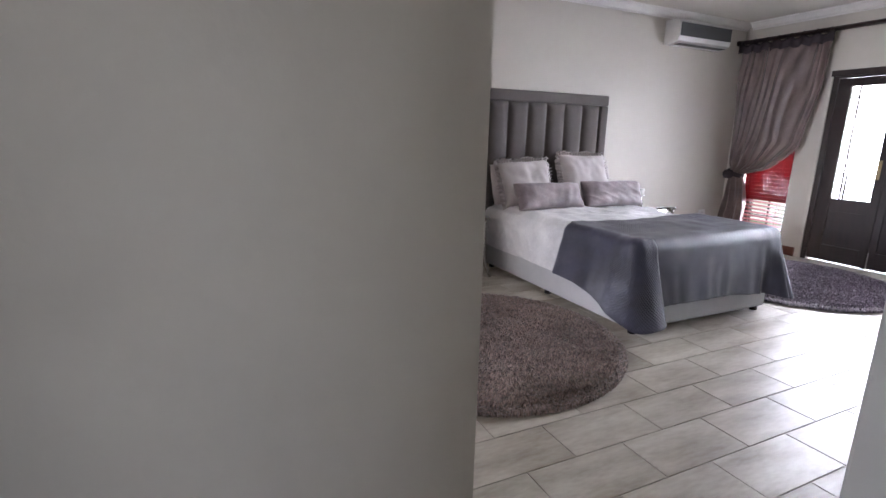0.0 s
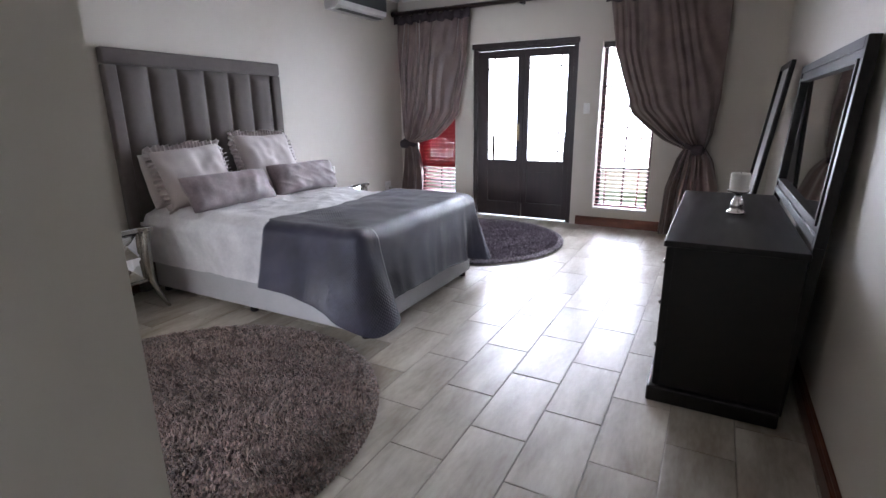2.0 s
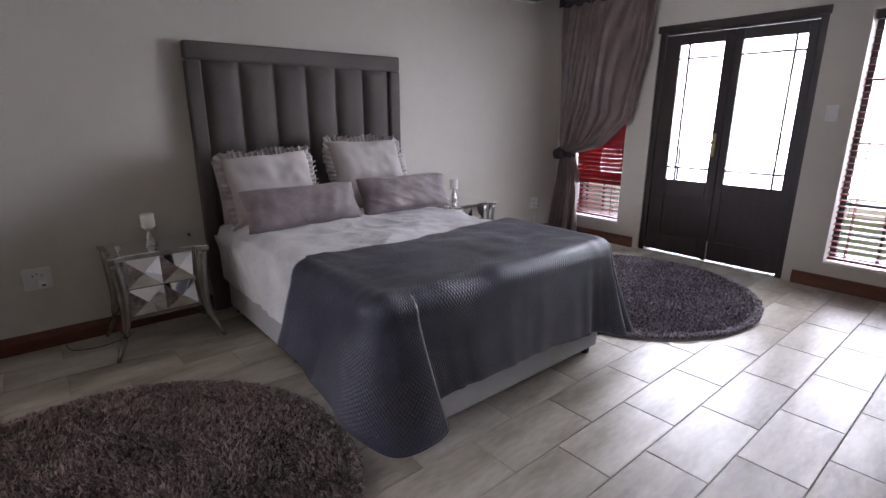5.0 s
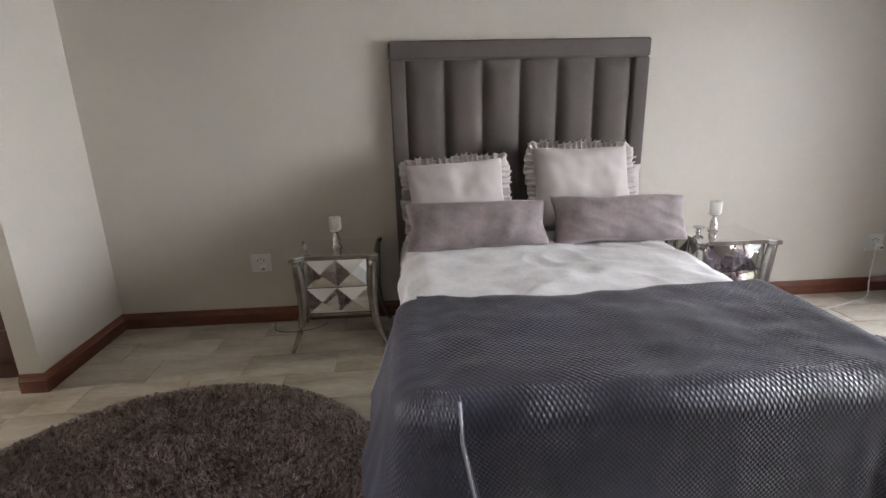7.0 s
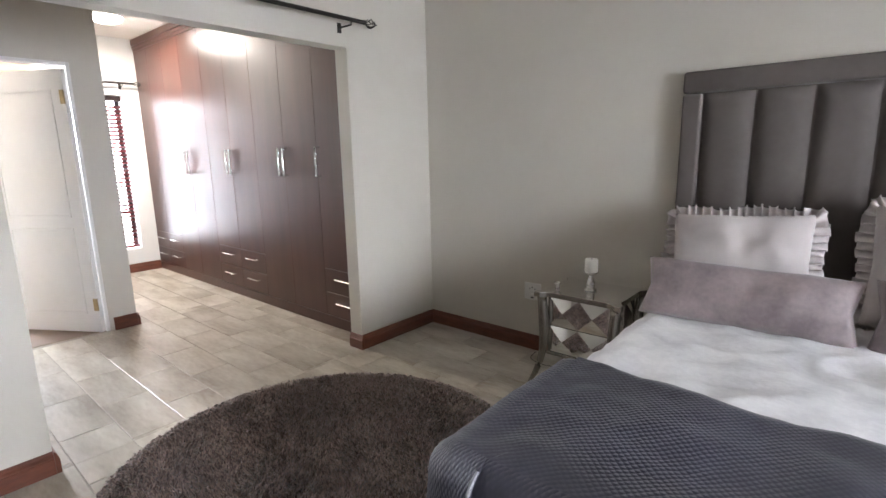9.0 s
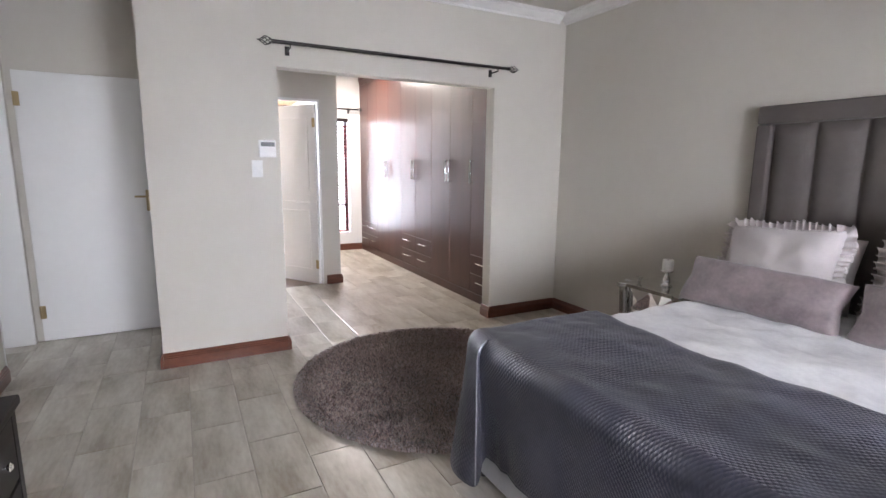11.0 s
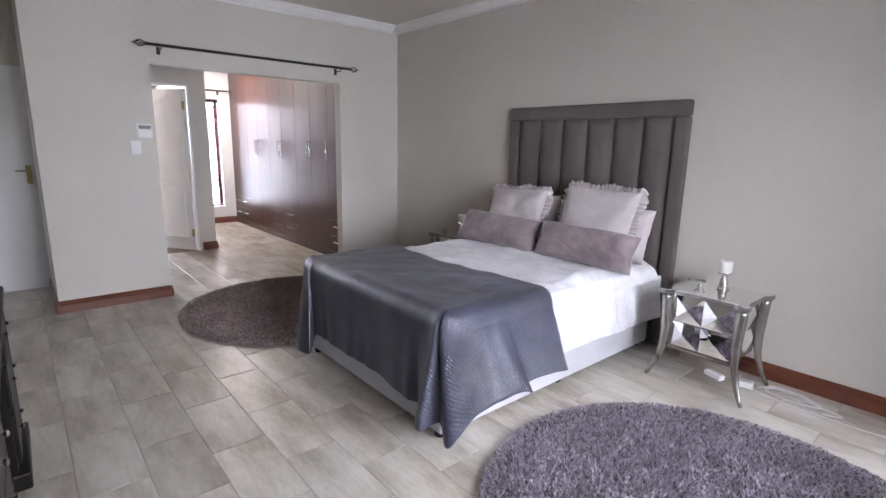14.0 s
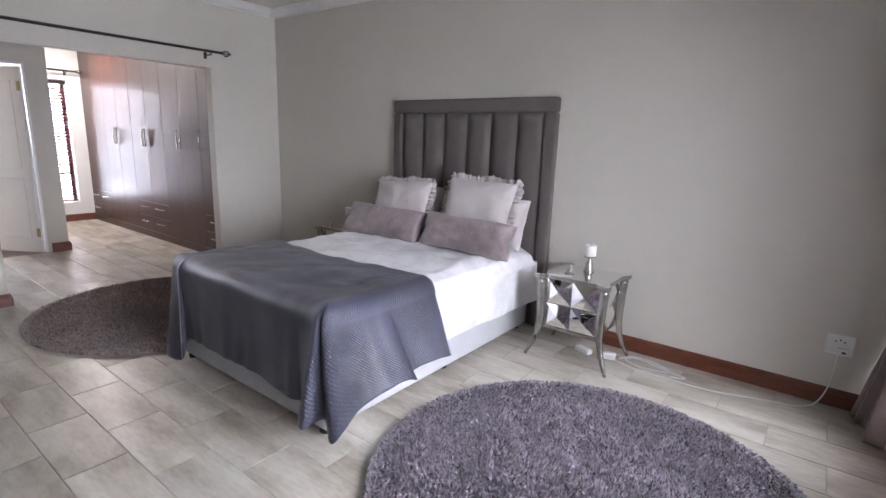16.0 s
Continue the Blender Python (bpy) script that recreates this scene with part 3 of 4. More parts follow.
def wardrobe():
    w = thing("wardrobe", "built-in glossy dark brown wardrobe with steel handles", "wardrobe", (0, WARD_Y, 0))
    top = 2.60
    part("body", box((FARX + 0.002, 0.022, 0.0), (WX - 0.122, 0.59, top + 0.04)), M_wardrobe, w)
    part("plinth", box((FARX + 0.002, 0.002, 0.0), (WX - 0.122, 0.021, 0.085), 0.001), M_wardrobe, w)
    bm = bmesh.new()
    for k, (d, z) in enumerate(((0.004, top + 0.005), (0.010, top + 0.035), (0.018, top + 0.07))):
        add_box(bm, (FARX + 0.002, -d, z), (WX - 0.122, 0.022, z + (0.03 if k < 2 else 0.065)), 0.003)
    part("cornice", bm, M_wardrobe, w)
    edges = [0.616, 0.115] + [-0.34 - 0.455 * k for k in range(0, 6)] + [-3.0, FARX + 0.004]
    drawers = {0: 1, 3: 2, 4: 2, 7: 1, 8: 1}
    for i, (b, a) in enumerate(zip(edges, edges[1:])):
        z0 = 0.485 if i in drawers else 0.09
        dr = part("door", box((a + 0.0015, 0, z0), (b - 0.0015, 0.02, top), 0.0015, 1), M_wardrobe, w)
        right = i % 2 == 1 if i else False
        # each pair of doors meets at every second edge
        hx = (b - 0.035) if i in (2, 4, 6) else (a + 0.035)
        if i < 7:
            hbm = tube([(hx, 0, 1.215), (hx, -0.038, 1.22), (hx, -0.041, 1.3), (hx, -0.041, 1.36), (hx, -0.038, 1.435), (hx, 0, 1.44)], 0.011, 8)
            part("door_handle", hbm, M_chrome, dr, "brushed steel bow handle")
        if i in drawers:
            for zz in ((0.09, 0.285), (0.288, 0.482)):
                dw = part("drawer", box((a + 0.0015, 0, zz[0] + 0.001), (b - 0.0015, 0.02, zz[1]), 0.0015, 1), M_wardrobe, w)
                c = (a + b) / 2
                hz = zz[1] - 0.07
                part("drawer_handle", tube([(c - 0.09, 0, hz), (c - 0.088, -0.026, hz), (c + 0.088, -0.026, hz), (c + 0.09, 0, hz)], 0.007, 8), M_chrome, dw, "brushed steel bow handle")


wardrobe()

lamp = thing("ceiling_lamp", "round flush ceiling lamp, switched on", "ceiling lamp", (-2.35, 3.3, CEIL - 0.075))
part("base", lathe([(0.15, 0.05), (0.155, 0.074), (0.02, 0.0745)], 28), M_plastic, lamp, smooth=True)
part("diffuser", lathe([(0.02, 0.0), (0.09, 0.004), (0.13, 0.02), (0.145, 0.049), (0.02, 0.0495)], 28), M_glow, lamp, "glowing white diffuser", smooth=True)

# ---- bedroom fixtures ----


def finial(parent, at, sign):
    bm = bmesh.new()
    for k in range(6):
        pts = []
        for j in range(9):
            t = j / 8
            a = k * math.pi / 3 + t * 2.2
            r = 0.004 + 0.024 * math.sin(math.pi * t)
            pts.append((at[0] + r * math.cos(a), at[1] + sign * (0.015 + t * 0.08), at[2] + r * math.sin(a)))
        add_tube(bm, pts, 0.003, 5)
    add_tube(bm, [(at[0], at[1] + sign * 0.094, at[2]), (at[0], at[1] + sign * 0.115, at[2])], [0.007, 0.002], 6)
    add_tube(bm, [(at[0], at[1], at[2]), (at[0], at[1] + sign * 0.018, at[2])], 0.014, 10)
    part("finial", bm, M_iron, parent)


def iron_rod(x, y0, y1, z, wall_x, label):
    r = thing("curtain_rod", label, "curtain rod", (x, (y0 + y1) / 2, z))
    h = (y1 - y0) / 2
    part("pole", tube([(0, -h, 0), (0, h, 0)], 0.0125, 12), M_iron, r)
    finial(r, (0, h, 0), 1)
    finial(r, (0, -h, 0), -1)
    for y in (-h + 0.1, h - 0.1):
        bm = tube([(0, y, -0.014), (0, y, -0.03), (wall_x - x, y, -0.03)], 0.006)
        e = 0.004 if wall_x < x else -0.004
        add_box(bm, (min(wall_x - x, wall_x - x + e), y - 0.015, -0.06), (max(wall_x - x, wall_x - x + e), y + 0.015, 0.0))
        part("bracket", bm, M_iron, r)


iron_rod(0.86, 1.86, 3.74, 2.195, WX, "thin black iron curtain rod with cage finials")
iron_rod(FARX + 0.1, 2.75, 3.76, 2.23, FARX, "thin black iron curtain rod above the dressing room window")

k = thing("alarm_keypad", "white alarm keypad on the wall with a grey display", "alarm keypad", (WX, 1.815, 1.435))
part("housing", box((0.0005, -0.075, 0), (0.022, 0.04, 0.12), 0.005), M_plastic, k)
part("display", box((0.022, -0.062, 0.075), (0.0235, 0.03, 0.105)), M_grey_plastic, k)
part("flap", box((0.022, -0.07, 0.006), (0.026, 0.036, 0.066), 0.002), M_plastic, k)


def switch(at, ry, name="light_switch", label="white plastic light switch on the wall"):
    s = thing(name, label, name.replace("_", " "), at, ry)
    part("plate", box((0.0005, -0.036, -0.058), (0.009, 0.036, 0.058), 0.003), M_plastic, s)
    part("rocker", box((0.009, -0.012, -0.018), (0.013, 0.012, 0.018), 0.002), M_plastic, s)
    return s


switch((WX, 1.725, 1.355), 0)
switch((EX, 1.975, 1.33), 180)
switch((0.62, SY, 1.35), 90)


def socket(at, plug):
    s = thing("wall_socket", "square white double wall socket above the skirting board", "wall socket", at, -90)
    part("plate", box((0.0005, -0.064, -0.06), (0.01, 0.064, 0.06), 0.003), M_plastic, s)
    bm = bmesh.new()
    for y, z in ((-0.02, 0.02), (0.0, 0.03), (0.02, 0.02), (0.0, -0.02)):
        add_tube(bm, [(0.0095, y, z), (0.0106, y, z)], 0.005, 8)
    part("holes", bm, M_grey_plastic, s)
    part("rocker", box((0.01, 0.028, -0.04), (0.014, 0.045, -0.02), 0.001), M_plastic, s)
    if plug:
        p = thing("plug", "white plug pushed into the wall socket", "plug", (at[0] + 0.02, at[1] - 0.011, at[2] - 0.03), -90)
        part("body", box((0, -0.022, -0.02), (0.035, 0.022, 0.02), 0.006), M_plastic, p)
        part("contact_ring", box((0.035, -0.008, -0.006), (0.042, 0.012, 0.006), 0.002), M_grey_plastic, p)


socket((1.69, NY, 0.42), True)
socket((6.02, NY, 0.37), True)


def air_conditioner():
    a = thing("air_conditioner", "white wall-mounted air conditioner with a dark grey front", "air conditioner", (5.42, NY, 2.37))
    prof = [(0, 0.0), (-0.13, 0.0), (-0.19, 0.03), (-0.205, 0.09), (-0.2, 0.2), (-0.17, 0.255), (0, 0.26)]
    bm = bmesh.new()
    add_prism(bm, prof, -0.43, 0.43, lambda a_, b_, c_: (c_, a_, b_))
    part("body", bm, M_plastic, a, smooth=False)
    part("front_panel", box((-0.415, -0.213, 0.075), (0.415, -0.2055, 0.215), 0.003), M_grey_plastic, a, "dark grey mirrored panel")
    for i in range(3):
        part("louvre", box((-0.38, -0.185 + 0.03 * i, -0.006 + 0.0), (0.38, -0.165 + 0.03 * i, -0.001), 0.001), M_grey_plastic, a)


air_conditioner()

# ---- curtains ----


def curtain(side, name, label):
    """side 1: the one by the north wall; -1: its mirror image on the far side of the door."""
    zs = [0.0, 0.5, 0.80, 0.92, 1.05, 1.4, 1.93, 2.45]
    if side == 1:
        inner = [4.02, 4.04, 4.10, 4.16, 3.84, 3.53, 3.41, 3.38]
        outer = [4.36, 4.35, 4.33, 4.31, 4.34, 4.36, 4.38, 4.38]
        tie_y = 4.235
    else:
        inner = [1.10, 1.08, 1.0, 0.94, 1.14, 1.47, 1.68, 1.78]
        outer = [0.55, 0.58, 0.66, 0.74, 0.7, 0.66, 0.66, 0.66]
        tie_y = 0.84
    t = thing(name, label, "curtain", (6.28, tie_y, 0), group="tied-back curtains")

    def fn(u, v):
        z = 0.02 + v * 2.42
        a, b = interp(z, zs, inner), interp(z, zs, outer)
        # the hanging belly above the tie: cloth near the inner edge droops
        y = a + (b - a) * u
        w = abs(b - a)
        amp = 0.012 + 0.035 * (1 - min(w, 1.0)) + 0.01 * math.sin(3 * z)
        ph = 2 * math.pi * (4.6 * u + 0.35 * math.sin(5 * u + side) + 0.55 * noise.noise(Vector((u * 3.1, z * 0.9, side * 3)))) + 0.8 * math.sin(2.0 * z + 4 * u)
        x = amp * (0.75 + 0.45 * math.sin(9 * u + side)) * math.sin(ph) + 0.010 * math.sin(2.3 * ph + z * 4) + 0.012 * noise.noise(Vector((u * 9, z * 2.2, side)))
        droop = 0.0
        if 0.9 < z < 2.0:
            droop = -0.13 * math.sin(math.pi * (z - 0.9) / 1.1) * (1 - u) ** 1.2 * (1.0 if z < 1.5 else 0.7)
        pinch = math.exp(-((z - 0.92) / 0.09) ** 2)
        x = x * (1 - 0.45 * pinch) + 0.0
        x -= 0.13 * max(0, 1 - z / 0.62) * (0.5 + 0.5 * u)
        return (x, y - tie_y, max(z + droop, 0.015))
    bm = grid_surface(fn, 130, 70)
    ob = part("cloth", bm, M_curtain, t, smooth=True)
    sol = ob.modifiers.new("thickness", "SOLIDIFY")
    sol.thickness = 0.004
    bm = bmesh.new()
    for k in range(3):
        add_tube(bm, [(0.08 * math.cos(a), 0.088 * math.sin(a), 0.905 + 0.016 * k + 0.03 * math.sin(a)) for a in [i * 2 * math.pi / 20 for i in range(21)]], 0.012, 6)
    tb = part("tieback", bm, M_rope, t, "dark cord tieback", smooth=True)
    bm = lathe([(0.01, -0.055), (0.045, -0.05), (0.06, -0.02), (0.062, 0.02), (0.045, 0.05), (0.01, 0.055)], 14, (-0.1, 0.03 * side, 0.91))
    part("rosette", bm, M_rope, tb, smooth=True)
    bm = grid_surface(lambda u, v: (-0.035 + 0.02 * math.sin(u * 60) * v, (inner[-1] - 0.03 * side + (outer[-1] - inner[-1] + 0.06 * side) * u) - tie_y, 2.47 - 0.1 * v + 0.012 * math.sin(u * 47)), 90, 3)
    ob = part("heading", bm, M_rope, t, "gathered dark heading tape", smooth=True)
    sol = ob.modifiers.new("thickness", "SOLIDIFY")
    sol.thickness = 0.006


curtain(1, "curtain", "long taupe satin curtain tied back in the room corner")
curtain(-1, "curtain", "long taupe satin curtain tied back across the open blind")

pole = thing("curtain_pole", "thick dark wooden curtain pole above the balcony door", "curtain pole", (6.27, 2.4, 2.5))
part("pole", tube([(0, -2.0, 0), (0, 2.0, 0)], 0.024, 14), M_dark_wood, pole, smooth=True)
for s in (-1, 1):
    bm = lathe([(0.024, 0), (0.03, 0.005), (0.018, 0.015), (0.034, 0.035), (0.03, 0.06), (0.008, 0.075)], 14)
    bmesh.ops.rotate(bm, verts=bm.verts, matrix=Matrix.Rotation(radians(-90 * s), 3, "X"))
    bmesh.ops.translate(bm, verts=bm.verts, vec=(0, 2.0 * s, 0) if s > 0 else (0, -2.0, 0))
    part("finial", bm, M_dark_wood, pole, smooth=True)
for y in (-1.9, 0.35, 1.9):
    part("bracket", box((0.024, y - 0.02, -0.03), (EX - 6.27, y + 0.02, 0.03), 0.004), M_dark_wood, pole)
for rng_ in ((1.0, 1.96, 8), (-1.72, -0.64, 8)):
    for i in range(rng_[2]):
        y = rng_[0] + (rng_[1] - rng_[0]) * i / (rng_[2] - 1)
        bm = tube([(0.034 * math.cos(a), y, 0.034 * math.sin(a) - 0.008) for a in [j * 2 * math.pi / 14 for j in range(15)]], 0.004, 5)
        part("ring", bm, M_dark_wood, pole)

# ---- bed ----
BX0, BX1, BY0, BY1 = 2.67, 4.10, 2.33, 4.33
TOP = 0.655


def bed():
    cx = (BX0 + BX1) / 2
    b = thing("bed", "double bed with pale fabric base and white embossed bedspread", "bed", (cx, (BY0 + BY1) / 2, 0))
    hw, hl = (BX1 - BX0) / 2, (BY1 - BY0) / 2
    part("base", box((-hw + 0.012, -hl + 0.005, 0.04), (hw + 0.003, hl, 0.265), 0.02, 3), M_base, b, "pale grey fabric bed base")
    for sx in (-1, 1):
        for y in (-hl + 0.05, 0, hl - 0.06):
            part("foot", lathe([(0.018, 0.001), (0.028, 0.004), (0.03, 0.02), (0.026, 0.026), (0.03, 0.034), (0.03, 0.041)], 14, (sx * (hw - 0.06), y, 0)), M_black_wood, b, "small round black foot", smooth=True)

    def fn(u, v):
        # a soft rounded slab of bedding: profile over x, drawn along y
        a = -1 + 2 * u
        # arc-length parameter across: side, rounded shoulder, top
        s = a * 1.0
        prof_s = [-1, -0.72, -0.66, -0.6, 0.6, 0.66, 0.72, 1]
        x = interp(s, prof_s, [-hw - 0.015, -hw - 0.04, -hw - 0.01, -hw + 0.07, hw - 0.07, hw + 0.01, hw + 0.045, hw + 0.02])
        z = interp(s, prof_s, [0.245, TOP - 0.12, TOP - 0.04, TOP, TOP, TOP - 0.04, TOP - 0.12, 0.245])
        y = -hl + 0.07 + v * (2 * hl - 0.07)
        e = min(v, 1 - v) * 2 * hl
        dip = 0.06 * max(0, 1 - e / 0.07) ** 2
        side = abs(a) > 0.7
        x += 0.10 * max(0, a) ** 3 * max(0, v - 0.35) ** 1.5 * (1 if z < TOP - 0.01 else 0.6)
        nz = noise.noise(Vector((x * 3.1, y * 3.1, z * 3))) * 0.02 + noise.noise(Vector((x * 9, y * 9, z * 6))) * 0.010
        nz += 0.009 * max(0.0, 1 - 3.2 * abs(noise.noise(Vector((x * 5 + y * 3, y * 6 - x * 2, z * 4))))) * (1 if v < 0.85 else 0.3)
        if side:
            x += (1 if x > 0 else -1) * (nz * 1.2 - interp(v, [0.27, 0.34], [0.07, 0.0]))
            z += 0.006 * math.sin(y * 7) if abs(a) > 0.99 else 0
        else:
            z += nz * interp(v, [0.26, 0.34], [0.3, 1.0]) - dip - interp(v, [0.26, 0.34], [0.02, 0.0])
        return (x, y, z)
    bm = grid_surface(fn, 170, 130)
    part("bedspread", bm, M_sheet, b, "white bedspread with an embossed pattern", smooth=True)
    part("mattress", box((-hw + 0.08, -hl + 0.08, 0.27), (hw - 0.06, hl - 0.001, TOP - 0.08), 0.03, 3), M_sheet, b)
    return b


bed()


def headboard():
    h = thing("headboard", "tall grey-brown velvet headboard with six padded vertical channels", "headboard", (3.40, NY, 0))
    W, T = 0.802, 1.765
    part("back_panel", box((-W + 0.03, -0.032, 0.0), (W - 0.03, -0.003, T - 0.02)), M_head, h)
    bm = bmesh.new()
    add_box(bm, (-W, -0.068, 0), (-W + 0.094, -0.003, T - 0.11), 0.016, 4)
    add_box(bm, (W - 0.098, -0.068, 0), (W, -0.003, T - 0.11), 0.016, 4)
    add_box(bm, (-W, -0.068, T - 0.109), (W, -0.003, T), 0.016, 4)
    part("border", bm, M_head, h, "padded velvet border", smooth=True)
    x0 = -W + 0.097
    w = (2 * W - 0.198) / 6
    for i in range(6):
        a = x0 + i * w + 0.005

        def fn(u, v, a=a):
            xx = a + u * (w - 0.010)
            bulge = (1 - abs(2 * u - 1) ** 3.2) * (1 - abs(2 * v - 1) ** 40)
            return (xx, -0.033 - 0.036 * bulge + 0.002 * noise.noise(Vector((xx * 7, v * 5, i))), 0.3 + v * (T - 0.112 - 0.3))
        part("channel", grid_surface(fn, 14, 40), M_head, h, "padded velvet channel", smooth=True)


headboard()


def cushion_mesh(w, h, d, seed, n=44, crumple=0.0, corner=0.1):
    """A stuffed pillow standing on its long edge in the xz plane, its front towards -y."""
    rnd = seed * 7.3

    def shape(u, v, sgn):
        a, b = 2 * u - 1, 2 * v - 1
        pull = 0.045 + 0.1 * corner
        x = a * w / 2 * (1 - pull * (1 - abs(b)) * (abs(a) ** 4))
        z = b * h / 2 * (1 - 0.06 * (1 - abs(a)) * (abs(b) ** 4))
        t = max(0.0, (1 - a ** 4) * (1 - b ** 4)) ** 0.42
        nz = noise.noise(Vector((x * 6 + rnd, z * 6, sgn))) * 0.022 + noise.noise(Vector((x * 14 + rnd, z * 14, sgn))) * 0.010
        y = sgn * (d / 2 * t + nz * min(1, t * 1.3))
        if crumple:
            # creases that run in from the corners and the upper seam
            ridge = 1 - abs(noise.noise(Vector((x * 5 + z * 9 + rnd, (z - x * 0.35) * 3, 2.0 + sgn)))) * 2
            y += sgn * crumple * 0.010 * max(ridge, 0) ** 3 * min(1, t * 1.5)
            z += crumple * 0.004 * math.sin(a * 5 + rnd) * b
        return (x, y, z + h / 2)
    bm = grid_surface(lambda u, v: shape(u, v, -1), n, n)
    b2 = grid_surface(lambda u, v: shape(u, v, 1), n, n)
    me = bpy.data.meshes.new("tmp")
    b2.to_mesh(me)
    b2.free()
    bm.from_mesh(me)
    bpy.data.meshes.remove(me)
    bmesh.ops.remove_doubles(bm, verts=bm.verts, dist=0.0008)
    return bm


def place_pillow(name, label, cat, bm, mat, at, rx, ry, rz, ruffle=None):
    p = new(name)
    tagged(p, label, cat)
    p.matrix_world = pose(*at, rx, ry, rz)
    part("cover", bm, mat, p, smooth=True)
    if ruffle:
        w, h = ruffle
        per = 2 * (w + h)

        def edge(s):
            s = s % per
            if s < w:
                return Vector((-w / 2 + s, 0, h)), Vector((0, 0, 1))
            if s < w + h:
                return Vector((w / 2, 0, h - (s - w))), Vector((1, 0, 0))
            if s < 2 * w + h:
                return Vector((w / 2 - (s - w - h), 0, 0)), Vector((0, 0, -1))
            return Vector((-w / 2, 0, s - 2 * w - h)), Vector((-1, 0, 0))

        def fn(u, v):
            s = u * per
            q, n1 = edge(s)
            _, n2 = edge(s + 0.03)
            _, n3 = edge(s - 0.03)
            n = (n1 + n2 + n3).normalized()
            ph = s * 2 * math.pi / 0.033 + 1.6 * math.sin(s * 17)
            wob = math.sin(ph) * (0.021 + 0.006 * math.sin(s * 41)) * v
            out = -0.014 + v * (0.064 + 0.008 * math.sin(s * 23) + 0.004 * math.sin(ph * 0.5))
            return q + n * out + Vector((0, wob, 0)) + n.cross(Vector((0, 1, 0))) * 0.008 * v * math.cos(ph)
        r = part("ruffle", grid_surface(fn, 900, 4), mat, p, "gathered ruffle trim", smooth=True)
        s = r.modifiers.new("thickness", "SOLIDIFY")
        s.thickness = 0.002
    return p


place_pillow("pillow", "flat pale grey pillow leaning against the headboard", "pillow", cushion_mesh(0.64, 0.40, 0.15, 1), M_ruffle, (2.97, 4.16, TOP), -16, 0, 3)
place_pillow("pillow", "flat pale grey pillow leaning against the headboard", "pillow", cushion_mesh(0.66, 0.385, 0.15, 2), M_ruffle, (3.775, 4.15, TOP), -15, 2, -3)
place_pillow("ruffled_cushion", "pale lilac cushion with a ruffled edge leaning on a pillow", "cushion", cushion_mesh(0.57, 0.435, 0.16, 3), M_ruffle, (2.98, 4.01, TOP + 0.015), -22, -3, 2, ruffle=(0.55, 0.42))
place_pillow("ruffled_cushion", "taller pale lilac ruffled cushion leaning on a pillow", "cushion", cushion_mesh(0.59, 0.50, 0.17, 4), M_ruffle, (3.715, 4.03, TOP + 0.015), -22, 1, 1, ruffle=(0.57, 0.485))
place_pillow("bolster_cushion", "long smooth mauve velvet bolster cushion on the bed", "cushion", cushion_mesh(0.775, 0.265, 0.16, 5, corner=0.3), M_bolster, (3.047, 3.745, TOP), -29, 1, 3)
place_pillow("bolster_cushion", "long crumpled mauve velvet bolster cushion on the bed", "cushion", cushion_mesh(0.765, 0.26, 0.16, 6, corner=0.3, crumple=1.0), M_bolster, (3.833, 3.775, TOP - 0.002), -24, 1, 0.5)


# the edge of the throw as it goes round the foot of the bed: where it leaves the top, and where its hem hangs
THROW = [((2.606, 3.03), (2.500, 3.00, 0.300)), ((2.602, 2.80), (2.505, 2.80, 0.290)), ((2.600, 2.64), (2.490, 2.63, 0.275)),
         ((2.600, 2.52), (2.500, 2.52, 0.235)), ((2.606, 2.42), (2.515, 2.42, 0.165)), ((2.625, 2.35), (2.580, 2.31, 0.095)),
         ((2.690, 2.312), (2.66, 2.250, 0.060)), ((2.745, 2.304), (2.78, 2.215, 0.070)), ((2.785, 2.296), (2.885, 2.235, 0.085)),
         ((2.790, 2.308), (2.875, 2.275, 0.180)), ((2.840, 2.308), (2.930, 2.288, 0.208)), ((3.200, 2.304), (3.220, 2.275, 0.212)),
         ((3.560, 2.304), (3.560, 2.292, 0.205)), ((3.840, 2.302), (3.860, 2.275, 0.188)), ((3.965, 2.302), (3.990, 2.285, 0.178)),
         ((4.045, 2.299), (4.060, 2.212, 0.165)), ((4.085, 2.296), (4.130, 2.175, 0.150)), ((4.098, 2.318), (4.150, 2.285, 0.160)),
         ((4.118, 2.308), (4.265, 2.225, 0.115)), ((4.140, 2.335), (4.300, 2.265, 0.165)), ((4.155, 2.400), (4.305, 2.370, 0.240)),
         ((4.165, 2.500), (4.320, 2.500, 0.268)), ((4.170, 2.610), (4.345, 2.640, 0.285)), ((4.170, 2.670), (4.352, 2.700, 0.266)),
         ((4.170, 2.715), (4.305, 2.725, 0.284)), ((4.170, 2.870), (4.325, 2.850, 0.305)), ((4.170, 3.060), (4.362, 2.975, 0.306))]


